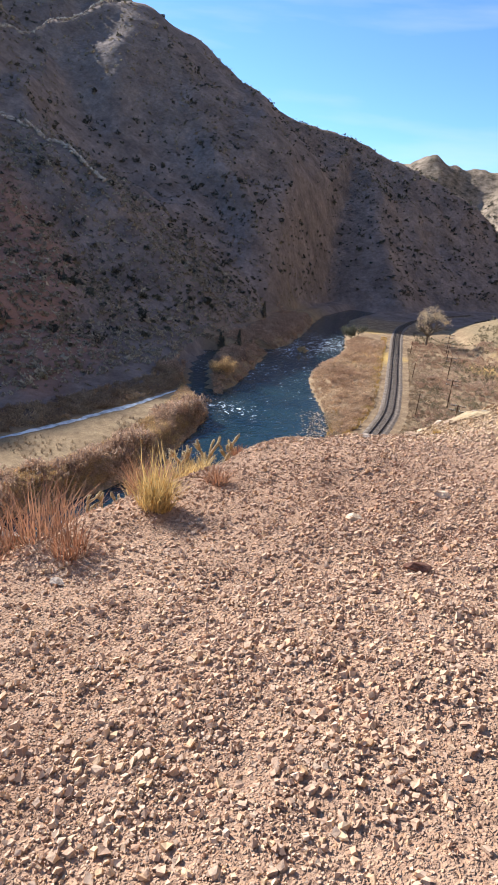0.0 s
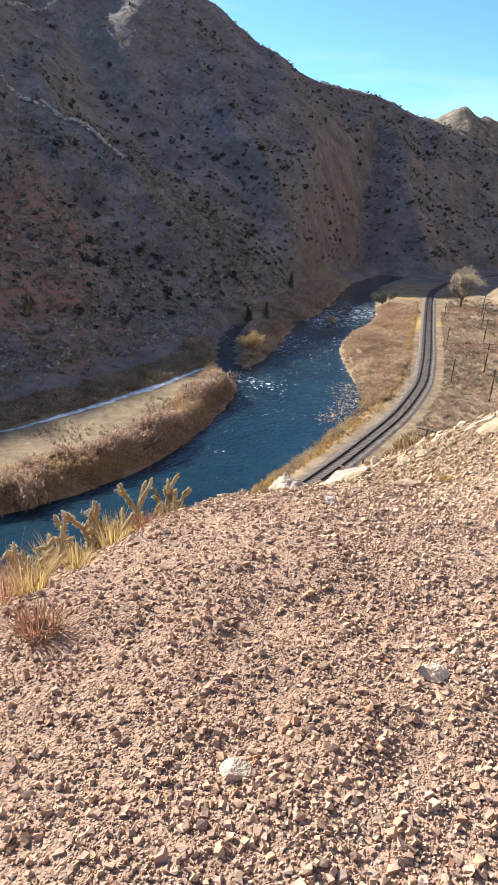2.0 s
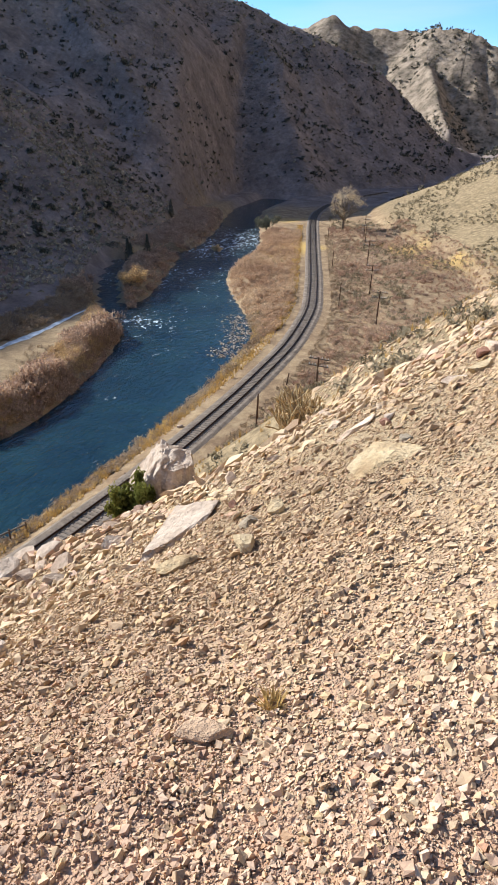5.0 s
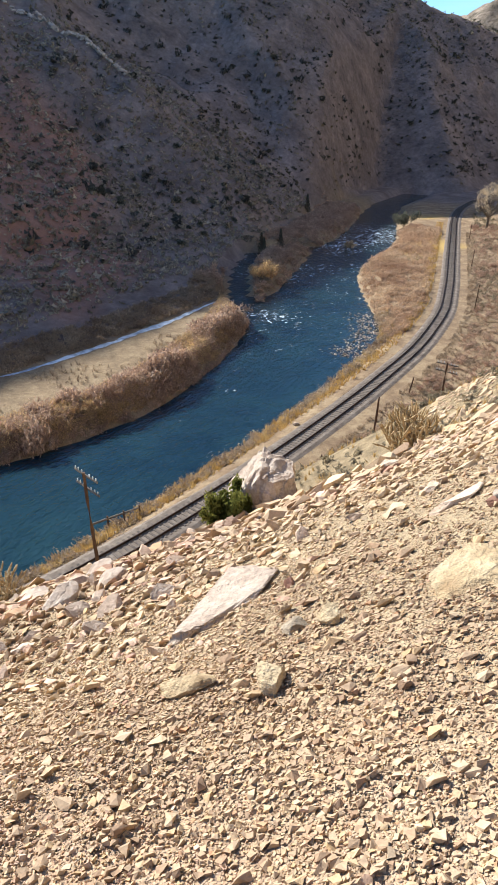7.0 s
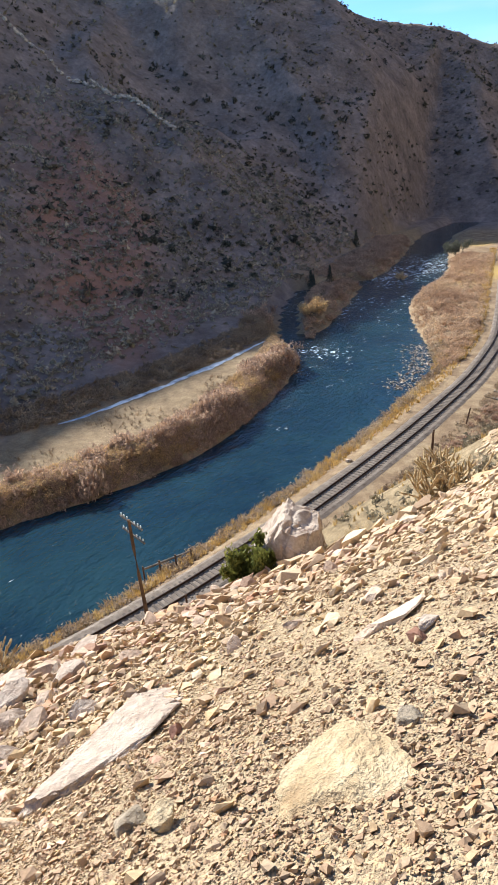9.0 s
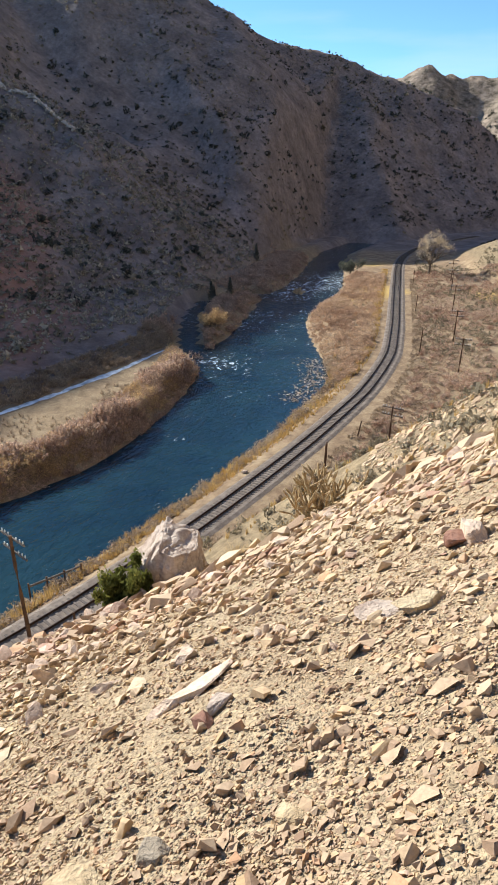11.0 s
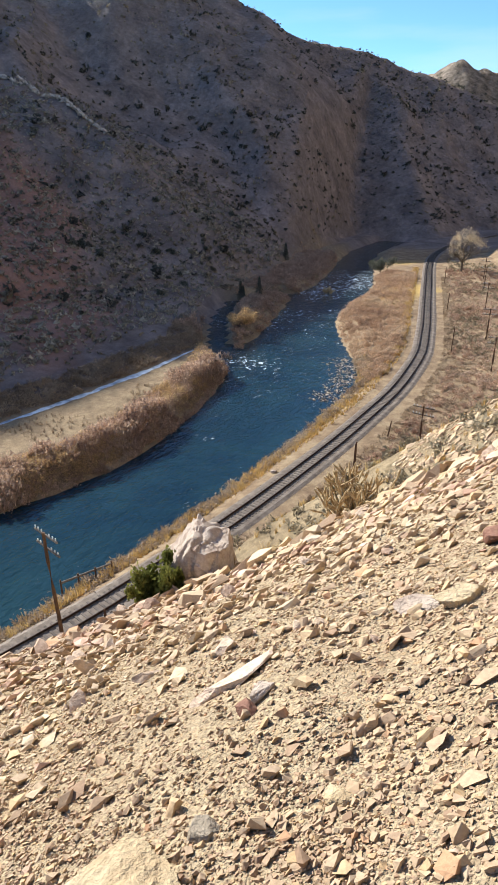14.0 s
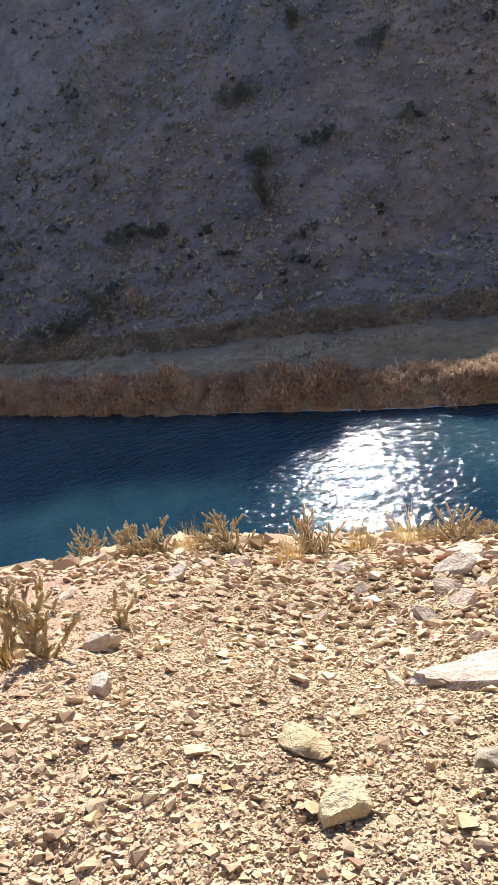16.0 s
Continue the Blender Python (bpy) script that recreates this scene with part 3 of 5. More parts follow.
def blades(n, spread_r, rise, width, seed, lean=0.5, curve=0.2):
    """Grass or twigs: n thin tapering blades from one foot, each of two quads' worth of triangles."""
    rng = np.random.RandomState(seed)
    v, f = [], []
    for _ in range(n):
        a, r = rng.rand() * 2 * math.pi, spread_r * 0.35 * math.sqrt(rng.rand())
        foot = np.array([math.cos(a) * r, math.sin(a) * r, -0.02])
        b = a + rng.randn() * 0.6
        out = np.array([math.cos(b), math.sin(b), 0]) * spread_r * lean * rng.rand()
        top = foot + out + np.array([0, 0, rise * (0.5 + 0.5 * rng.rand())])
        midp = foot + out * 0.35 + np.array([0, 0, (top[2] - foot[2]) * 0.55]) + rng.randn(3) * curve * 0.1 * rise
        side = np.array([-math.sin(b), math.cos(b), 0.0]) * width
        i = len(v)
        v += [foot - side, foot + side, midp - side * 0.8, midp + side * 0.8, top]
        f += [(i, i + 1, i + 3), (i, i + 3, i + 2), (i + 2, i + 3, i + 4)]
    return np.array(v), np.array(f)


def brush(n, seed, twig=0.018, leaf=0.0):
    """A rounded unit shrub: branching twigs from a foot, with small leaf flecks where leaf is given."""
    rng = np.random.RandomState(seed)
    v, f = [], []
    for _ in range(n):
        d = rng.randn(3)
        d[2] = abs(d[2]) * 0.9 + 0.25
        d /= np.linalg.norm(d)
        r = 0.28 + 0.30 * rng.rand()
        top = d * r * np.array([1, 1, 1.25])
        foot = top * (0.15 + 0.45 * rng.rand()) + rng.randn(3) * 0.03
        foot[2] = max(foot[2], -0.02)
        side = np.cross(d, rng.randn(3))
        side *= twig / max(np.linalg.norm(side), 1e-6)
        i = len(v)
        v += [foot - side, foot + side, top]
        f.append((i, i + 1, i + 2))
        if leaf:
            for _k in range(2):
                c = foot + (top - foot) * (0.5 + 0.6 * rng.rand()) + rng.randn(3) * 0.04
                i = len(v)
                v += [c + rng.randn(3) * leaf, c + rng.randn(3) * leaf, c + rng.randn(3) * leaf]
                f.append((i, i + 1, i + 2))
    return np.array(v), np.array(f)


def on_ground(x, y, sink=0.0):
    return np.stack([x, y, height(x, y) - sink], -1)


def ground_at(x, y):
    return float(height(np.array([x]), np.array([y]))[0])


def tube(bm, a, b, ra, rb, sides=7):
    """A tapered tube between two points, closed at the ends."""
    a, b = Vector(a), Vector(b)
    q = (b - a).to_track_quat("Z", "Y")
    rings = []
    for c, r in ((a, ra), (b, rb)):
        rings.append([bm.verts.new(c + q @ Vector((math.cos(k * 2 * math.pi / sides) * r, math.sin(k * 2 * math.pi / sides) * r, 0))) for k in range(sides)])
    for k in range(sides):
        bm.faces.new((rings[0][k], rings[0][(k + 1) % sides], rings[1][(k + 1) % sides], rings[1][k]))
    bm.faces.new(rings[0][::-1]), bm.faces.new(rings[1])


def chain(bm, points, radii, sides=8):
    """One closed tapering stem through the points."""
    rings = []
    for k, (p, r) in enumerate(zip(points, radii)):
        a, b = Vector(points[max(k - 1, 0)]), Vector(points[min(k + 1, len(points) - 1)])
        q = (b - a).to_track_quat("Z", "Y")
        rings.append([bm.verts.new(Vector(p) + q @ Vector((math.cos(j * 2 * math.pi / sides) * r, math.sin(j * 2 * math.pi / sides) * r, 0))) for j in range(sides)])
    for lo, hi in zip(rings, rings[1:]):
        for j in range(sides):
            bm.faces.new((lo[j], lo[(j + 1) % sides], hi[(j + 1) % sides], hi[j]))
    bm.faces.new(rings[0][::-1]), bm.faces.new(rings[-1])


def box(bm, m, sx, sy, sz):
    made = bmesh.ops.create_cube(bm, size=1.0, matrix=m @ Matrix.Diagonal((sx, sy, sz, 1)))
    return made["verts"]

# ---- railway ----
def track_frame(y):
    x = float(track_x(y))
    dx = (float(track_x(y + 1)) - float(track_x(y - 1))) / 2
    ahead = Vector((dx, 1, 0)).normalized()
    return Vector((x, y, 0)), ahead, Vector((ahead.y, -ahead.x, 0))


def ribbon(name, profile, y0, y1, step, material, parent, label=""):
    """A profile of (across, up) carried along the line."""
    bm, last = bmesh.new(), None
    y = y0
    while y <= y1:
        c, ahead, side = track_frame(y)
        row = [bm.verts.new(c + side * a + Vector((0, 0, u))) for a, u in profile]
        if last:
            for k in range(len(row) - 1):
                bm.faces.new((last[k], row[k], row[k + 1], last[k + 1]))
        last = row
        y += step
    return part(name, bm, material, parent, label)


railway = thing("railway_track", (float(track_x(40)), 40, 2.0), "single railway track of rusty rails on weathered ties and grey ballast", "railway track")
inv = Matrix.Translation((-float(track_x(40)), -40, -2.0))


def settle(ob):
    ob.matrix_parent_inverse = inv
    return ob


settle(ribbon("ballast", [(-3.6, 0.9), (-2.3, 1.86), (-1.75, 2.15), (0, 2.16), (1.75, 2.15), (2.4, 1.95), (3.4, 1.9), (4.2, 0.9)], -130, 335, 1.0, ballast_mat, railway, "grey-brown crushed stone ballast bed"))
for e in (-0.7525, 0.7525):
    settle(ribbon("rail", [(e - 0.075, 2.2), (e - 0.07, 2.23), (e - 0.02, 2.25), (e - 0.02, 2.33), (e - 0.036, 2.345), (e - 0.036, 2.375), (e + 0.036, 2.375),
                           (e + 0.036, 2.345), (e + 0.02, 2.33), (e + 0.02, 2.25), (e + 0.07, 2.23), (e + 0.075, 2.2)], -130, 335, 1.0, steel_mat, railway, "dark rusty steel rail"))


# ---- rocks ----
def boulder_mesh(name, size, seed, material, cuts=14, detail=4, rough=0.06, facets=(), crack=0.05):
    """A broken block: a ball cut flat by many planes, with cracks, chipped steps and a rough grain."""
    rng = random.Random(seed)
    bm = bmesh.new()
    bmesh.ops.create_icosphere(bm, subdivisions=detail, radius=1.0)
    planes = []
    for _ in range(cuts):
        n = Vector((rng.gauss(0, 1), rng.gauss(0, 1), rng.gauss(0, 1))).normalized()
        planes.append((n, rng.uniform(0.38, 0.75)))
    planes += [(Vector(n).normalized(), d) for n, d in facets]
    planes += [(Vector((0.1, 0.05, 1)).normalized(), 0.5), (Vector((0, 0, -1)), 0.5)]
    for v in bm.verts:
        for n, d in planes:
            over = v.co.dot(n) - d
            if over > 0:
                v.co -= n * over
        p = v.co * 2.3 + Vector((seed * 3.1, 0, 0))
        near = noise.voronoi(p * 0.9 + Vector((0, 0, p.x * 0.4)))[0]
        v.co *= 1.0 - crack * max(0.0, 1.0 - (near[1] - near[0]) * 6.0) - crack * 0.9 * noise.cell(p * 1.7 + Vector((0, p.z * 0.6, 0)))
        v.co += v.co.normalized() * (noise.noise(p) * rough + noise.noise(p * 3.1) * rough * 0.5 + noise.noise(p * 8) * rough * 0.2)
        v.co = Vector((v.co.x * size[0], v.co.y * size[1], v.co.z * size[2]))
    me = bpy.data.meshes.new(name)
    bm.to_mesh(me)
    bm.free()
    me.materials.append(material)
    return me


def rock(name, x, y, size, seed, material, label, turn=0.0, tilt=(0, 0), lift=0.15, cuts=17, detail=4, rough=0.025, group="", facets=(), crack=0.025):
    ob = new(name, boulder_mesh(name, size, seed, material, cuts, detail, rough, facets, crack))
    ob.matrix_world = pose(x, y, ground_at(x, y) + size[2] * lift, tilt[0], tilt[1], turn)
    return tagged(ob, label, "rock", group)


# the large pale boulder beside the line, and slabs of the talus
boulder = rock("boulder", -7.35, 10.65, (1.65, 1.7, 2.6), 3, pale_rock, "large pale pink granite boulder with fractured faces on the talus", 0, (0, 4), 0.3, 11, 6, 0.05, "",
               (((-0.62, -0.32, 0.7), 0.50), ((0.3, -0.9, 0.25), 0.5), ((-0.75, -0.6, 0.1), 0.55), ((0.8, -0.3, 0.5), 0.52)), 0.035)
boulder.location.z = ground_at(-7.35, 10.65) + 0.2
rock("flat_boulder", -8.9, 9.7, (0.75, 0.5, 0.3), 5, pale_rock, "flat-topped whitish boulder on the talus edge", 20, (10, -16), 0.2)
rock("rock_slab", -2.36, 0.95, (0.34, 0.86, 0.17), 8, pale_rock, "long pale granite slab lying in the scree", 2, (-7, -30), 0.1, 12, 5, 0.06)
rock("rock_slab", -1.2, 1.88, (0.11, 0.29, 0.06), 9, rock_mat, "narrow pale stone slab lying in the scree", -25, (6, -28), 0.2, 8)
rock("ochre_boulder", -0.84, 0.62, (0.36, 0.36, 0.12), 12, yellow_rock, "flat ochre-yellow boulder half buried in gravel", 20, (-6, -31), -0.1, 12, 5, 0.07)
rock("grey_stone", -0.74, 0.98, (0.09, 0.055, 0.05), 13, grey_rock, "rough dark grey stone on the gravel slope", 15, (0, -20), 0.1, 12, 4, 0.05)
rock("yellow_stone", -0.37, 1.16, (0.085, 0.07, 0.05), 14, yellow_rock, "small yellow stone on the gravel slope", 0, (0, -15), 0.1)
rock("rust_stone", -0.93, 1.6, (0.07, 0.07, 0.06), 15, dark_red_rock, "dark rust-brown stone on the gravel slope", 40, (10, -20), 0.3)
rock("pale_stone", -0.93, 1.72, (0.06, 0.13, 0.05), 16, pale_rock, "upright pale stone leaning on a darker stone", -10, (0, -25), 0.3)
rock("pale_slab", -0.47, 2.42, (0.19, 0.1, 0.07), 17, pale_rock, "flat pale stone bedded in the gravel slope", 10, (0, -18), 0.1)
rock("ochre_slab", -0.28, 2.36, (0.15, 0.12, 0.1), 18, yellow_rock, "broken ochre stone bedded in the gravel slope", 50, (0, -18), 0.1)
rock("leaning_stone", -0.18, 3.2, (0.1, 0.19, 0.12), 19, rock_mat, "angular tan stone standing on edge in the scree", 20, (0, -10), 0.35)
rock("tan_slab", 0.2, 1.98, (0.21, 0.13, 0.06), 20, yellow_rock, "flat tan slab on the gravel slope", -10, (0, -22), 0.2)
rock("block_stone", -1.45, -0.18, (0.12, 0.085, 0.085), 21, yellow_rock, "square-edged tan block on the gravel slope", -60, (0, -12), 0.5, 16, 4, 0.05)
rock("block_stone", -1.83, -0.28, (0.14, 0.1, 0.08), 22, yellow_rock, "brown-edged angular block on the gravel slope", 15, (0, -20), 0.45, 16, 4, 0.05)
rock("white_stone", -3.12, -1.32, (0.22, 0.16, 0.11), 23, pale_rock, "smooth whitish stone beside dry cactus stems", 70, (0, -20), 0.3)
rock("white_stone", -2.45, -1.15, (0.13, 0.1, 0.08), 24, pale_rock, "small whitish stone on the gravel slope", 20, (0, -20), 0.3)
rock("dark_stone", -1.62, 0.33, (0.09, 0.1, 0.08), 25, grey_rock, "dark grey stone under a pale slab", 20, (0, -20), 0.3)
rock("tan_stone", -1.42, 0.36, (0.09, 0.08, 0.07), 26, yellow_rock, "tan stone beside a dark stone", 80, (0, -20), 0.35)
rock("rust_stone", -1.95, 0.95, (0.06, 0.07, 0.06), 27, dark_red_rock, "small rust-orange stone by the pale slab", 10, (0, -20), 0.4)
rock("gravel_stone", -0.51, -3.45, (0.07, 0.06, 0.04), 28, rock_mat, "flat pinkish stone on the gravel path", 10, (0, 0), 0.4)
rock("rust_stone", -0.42, -4.52, (0.09, 0.045, 0.045), 29, dark_red_rock, "small rust-brown stone on the gravel path", 10, (0, 0), 0.4)
rock("pink_stone", -0.87, -4.05, (0.05, 0.045, 0.045), 30, rock_mat, "small round pinkish stone on the gravel path", 0, (0, 0), 0.4)
rock("pale_stone", -1.04, -1.77, (0.09, 0.055, 0.045), 31, rock_mat, "pointed pale stone on the gravel path", 35, (0, -5), 0.3)
rock("pale_stone", -1.3, -2.35, (0.08, 0.05, 0.04), 32, pale_rock, "small pale stone on the gravel path", 20, (0, -5), 0.3)
rock("pale_stone", -1.87, -5.22, (0.05, 0.04, 0.035), 34, pale_rock, "small pale stone on the gravel near the slope edge", 20, (0, 0), 0.3)
rock("edge_boulder", -2.62, -4.9, (0.24, 0.2, 0.2), 33, pale_rock, "pinkish boulder at the lip of the slope", 20, (0, -10), 0.5)
rock("dark_block", -0.22, 3.2, (0.11, 0.08, 0.1), 70, dark_red_rock, "dark purple-brown split block standing in the scree", 30, (10, -20), 0.35, 7)
rock("wedge_stone", 0.16, 2.72, (0.12, 0.09, 0.09), 71, pale_rock, "pale tan wedge-shaped stone on the gravel slope", 60, (0, -24), 0.3, 7)
rock("tan_block", 0.17, 4.36, (0.12, 0.1, 0.1), 72, rock_mat, "square pink-tan block on the gravel slope", 25, (0, -22), 0.35, 7)
rock("dark_stone", 0.33, 1.6, (0.05, 0.04, 0.045), 73, grey_rock, "dark broken stone bedded in the gravel slope", 10, (0, -20), 0.3, 8)
rock("tan_block", -1.43, 2.25, (0.08, 0.06, 0.065), 75, rock_mat, "tan angular block on the scree", 35, (0, -25), 0.35, 7)
for k, (x, y, w, d, h) in enumerate(((-5.66, 2.36, 0.48, 0.36, 0.36), (-4.75, 2.1, 0.36, 0.3, 0.24), (-4.97, 1.53, 0.45, 0.26, 0.26), (-3.8, 1.15, 0.34, 0.2, 0.14), (-3.3, 1.3, 0.25, 0.2, 0.18),
                                     (-3.62, 0.8, 0.2, 0.16, 0.12), (-3.95, 2.35, 0.24, 0.2, 0.16), (-4.3, 1.2, 0.32, 0.2, 0.18), (-6.6, 2.4, 0.5, 0.35, 0.3), (-5.3, 1.9, 0.3, 0.26, 0.2),
                                     (-6.3, 3.4, 0.42, 0.36, 0.3), (-5.49, -1.2, 0.3, 0.24, 0.16), (-3.85, 0.05, 0.15, 0.12, 0.1), (-4.6, 0.5, 0.22, 0.16, 0.14), (-5.9, 0.6, 0.26, 0.2, 0.16))):
    rock("rim_block", x, y, (w * 0.62, d * 0.6, h * 0.6), 110 + k, pale_rock if k % 3 else rock_mat, "pale pink-grey angular block on the rim of the talus", 40 * k, (6 * (k % 3) - 6, -24), 0.3, 8, 4, 0.03, "rim blocks")
for k, (x, y, s) in enumerate(((-33.3, 63.0, 0.8), (-29.9, 58.7, 0.55), (-35.0, 41.9, 0.7), (-33.9, 60.5, 0.5), (-34.6, 45.0, 0.45))):
    rock("shore_rock", x, y, (s, s * 0.7, s * 0.6), 40 + k, pale_rock, "pale boulder on the river bank beside the railway", 50 * k, (0, 0), 0.3)

talus_meshes = [boulder_mesh("talus_rock", (0.5, 0.36, 0.22 + 0.04 * (k % 3)), 60 + k, rock_mat, 13, 3, 0.03) for k in range(9)]
rng = np.random.RandomState(11)
count = 0
while count < 260:
    a, r = radians(rng.uniform(-12, 128)), rng.uniform(2.2, 14.5)
    x, y = -math.sin(a) * r - 0.2, math.cos(a) * r - 0.2
    down = -0.8 * x + 0.6 * y
    if down < 1.2 or rng.rand() > min(1.0, down / 9.0) or (math.hypot(x + 4.9, y - 6.4) < 1.9 and rng.rand() < 0.7):
        continue
    s = (0.12 + 0.10 * rng.rand() + 0.75 * rng.rand() ** 3) * min(1.5, 0.25 + down / 7.0)
    s = min(s, 0.045 * r + 0.08)
    ob = new("talus_rock", talus_meshes[rng.randint(9)])
    ob.matrix_world = pose(x, y, ground_at(x, y) + 0.06 * s, rng.uniform(-25, 25), rng.uniform(-45, 5), rng.uniform(0, 360)) @ Matrix.Diagonal((s * rng.uniform(0.8, 1.5), s, s * rng.uniform(0.7, 1.2), 1))
    tagged(ob, "large angular pink-tan rock of the talus slope" if s > 0.45 else "angular pink-tan rock of the talus slope", "rock", "talus rocks")
    count += 1


def talus_zone(n, seed, near, far, lo, hi):
    g = np.random.RandomState(seed)
    a, r = np.radians(g.uniform(lo, hi, n)), near + (far - near) * g.rand(n) ** 0.8
    return -np.sin(a) * r, np.cos(a) * r, g


# ---- scree and gravel ----
px, py, g = talus_zone(76000, 21, 0.6, 10.5, -30, 140)
down = -0.8 * px + 0.6 * py
keep = (g.rand(len(px)) < np.clip(0.30 + down / 9 + 0.9 * fractal(px, py, 1.6, 3, 171), 0.05, 1)) & (py > -2.6)
px, py, down = px[keep], py[keep], down[keep]
sz = (0.011 + 0.014 * g.rand(len(px)) + 0.09 * g.rand(len(px)) ** 9) * np.clip(0.6 + down / 5, 0.6, 2.5)
scatter("scree", SPLITS, on_ground(px, py, 0.004) + np.array([0, 0, 0.2]) * sz[:, None], sz, scree_mat, "loose angular pink and tan scree stones", "scree", 1, bedded=True)
px, py, g = talus_zone(9000, 24, 1.7, 11.5, -15, 125)
keep = g.rand(len(px)) < np.clip(0.55 + 1.6 * fractal(px, py, 2.4, 3, 172), 0.1, 1)
px, py = px[keep], py[keep]
sz = (0.03 + 0.05 * g.rand(len(px)) + 0.22 * g.rand(len(px)) ** 6) * np.clip((-0.8 * px + 0.6 * py) / 6.0, 0.22, 1.25)
scatter("rubble", STONES, on_ground(px, py, 0.005) + np.array([0, 0, 0.16]) * sz[:, None], sz, rubble_mat, "broken pink and tan rubble near the rim of the slope", "scree", 9, bedded=True)
px, py, g = talus_zone(9000, 22, 9.0, 22.0, -20, 125)
sz = 0.10 + 0.12 * g.rand(len(px)) + 0.55 * g.rand(len(px)) ** 7
keep = px > toe_x(py) + 1
scatter("coarse_scree", STONES, on_ground(px, py, 0.01)[keep] + np.array([0, 0, 0.12]) * sz[keep][:, None], sz[keep], scree_mat, "coarse pink and tan scree on the lower slope", "scree", 2, bedded=True)
g = np.random.RandomState(23)
n = 280000
fy = np.where(g.rand(n) < 0.32, -0.8 + 1.1 * g.rand(n), -8.0 + 7.5 * g.rand(n))
head = np.radians(np.where(fy < -2.4, g.uniform(-16, 66, n), g.uniform(-12, 112, n)))
reach = 0.6 + 4.2 * g.rand(n) ** 1.35
px, py = -0.3 - np.sin(head) * reach, fy + np.cos(head) * reach
keep = g.rand(n) < np.clip(0.75 + 1.1 * fractal(px, py, 0.9, 3, 173), 0.25, 1)
px, py = px[keep], py[keep]
n = len(px)
sz = 0.0052 + 0.0055 * g.rand(n) + 0.02 * g.rand(n) ** 9
pink = py < -1.6 + 0.5 * g.randn(n)
top = on_ground(px, py, 0.001) + np.array([0, 0, 0.25]) * sz[:, None]
scatter("gravel", CHIPS, top[pink], sz[pink], gravel_mat, "fine pinkish crushed gravel of the path", "gravel", 3, bedded=True)
scatter("tan_gravel", CHIPS, top[~pink], sz[~pink] * 1.2, scree_mat, "fine tan crushed gravel of the slope", "gravel", 8, bedded=True)
n = 6000
px, py = -0.8 + g.randn(n) * 1.6, -7 + 8 * g.rand(n)
sz = 0.009 + 0.007 * g.rand(n) + 0.03 * g.rand(n) ** 10
scatter("path_stones", STONES, on_ground(px, py, 0.004) + np.array([0, 0, 0.2]) * sz[:, None], sz, gravel_mat, "loose pinkish stones lying on the gravel", "gravel", 4, bedded=True)
px, py = 3 + 14 * g.rand(9000) - 12, 12 + 34 * g.rand(9000)
keep = px > toe_x(py) + 3
sz = 0.09 + 0.14 * g.rand(9000) + 0.5 * g.rand(9000) ** 8
scatter("far_scree", STONES, on_ground(px, py)[keep], sz[keep], scree_mat, "tan rubble on the farther slope", "scree", 5, bedded=True)
yy = g.uniform(5, 200, 14000)
off = np.where(g.rand(14000) < 0.5, -1, 1) * g.uniform(1.4, 4.4, 14000)
sz = 0.07 + 0.12 * g.rand(14000)
zz = np.where(np.abs(off) < 2.0, 2.09, np.where(off > 0, 2.05 - 0.12 * (off - 1.9), 2.05 - 0.5 * (-off - 1.9)))
scatter("ballast_stones", STONES, np.stack([track_x(yy) + off, yy, zz], -1), sz, surface("ballast_chip", [(0.3, (0.15, 0.115, 0.09)), (0.7, (0.30, 0.25, 0.20))], 0.5, 0.95, 0, 6, ("island", 0.8, STONE_TINTS)),
        "loose grey-brown ballast stones beside the rails", "ballast", 6)
yy = g.uniform(88, 112, 700)
sz = 0.15 + 0.5 * g.rand(700) ** 2
bx = near_x(yy) - 2.5 + g.randn(700) * 1.6
scatter("gravel_bar", STONES, np.stack([bx, yy, 0 * yy - 0.02], -1), sz, surface("wet_cobble", [(0.3, (0.2, 0.15, 0.11)), (0.7, (0.45, 0.36, 0.28))], 0.5, 0.5, 0, 6, ("island", 0.8, STONE_TINTS)), "wet cobbles breaking the river surface", "cobbles", 7)


# ---- poles and posts ----
def utility_pole(x, y, top, turn, lean=(0, 0), arms=2):
    z = ground_at(x, y)
    tall = top - z
    e = thing("utility_pole", pose(x, y, z, lean[0], lean[1], turn), "old brown wooden telegraph pole with two crossarms and insulators", "utility pole", "telegraph line")
    bm = bmesh.new()
    chain(bm, [(0.02 * math.sin(k), 0.015 * math.cos(k * 2), -0.6 + (tall + 0.6) * k / 6) for k in range(7)], [0.17 - 0.012 * k for k in range(7)], 10)
    part("shaft", bm, pole_mat, e, smooth_shade=False)
    for k in range(arms):
        bm = bmesh.new()
        box(bm, pose(0, 0.14, tall - 0.25 - 0.95 * k, 0, 1.5 * (k - 0.5), 0), 2.7, 0.09, 0.12)
        arm = part("crossarm", bm, grey_wood, e, "weathered grey crossarm")
        for q in (-1.2, -0.85, -0.45, 0.45, 0.85, 1.2):
            bm = bmesh.new()
            zz = tall - 0.19 - 0.95 * k
            tube(bm, (q, 0.14, zz), (q, 0.14, zz + 0.1), 0.018, 0.018, 6)
            tube(bm, (q, 0.14, zz + 0.08), (q, 0.14, zz + 0.2), 0.055, 0.04, 8)
            part("insulator", bm, glass_mat, arm, "pale glass insulator")
    return e


def heading_at(y):
    return math.degrees(math.atan2(-(float(track_x(y + 3)) - float(track_x(y - 3))), 6))


utility_pole(-26.4, 21.7, 15.4, heading_at(21.7), (0, -1.5))
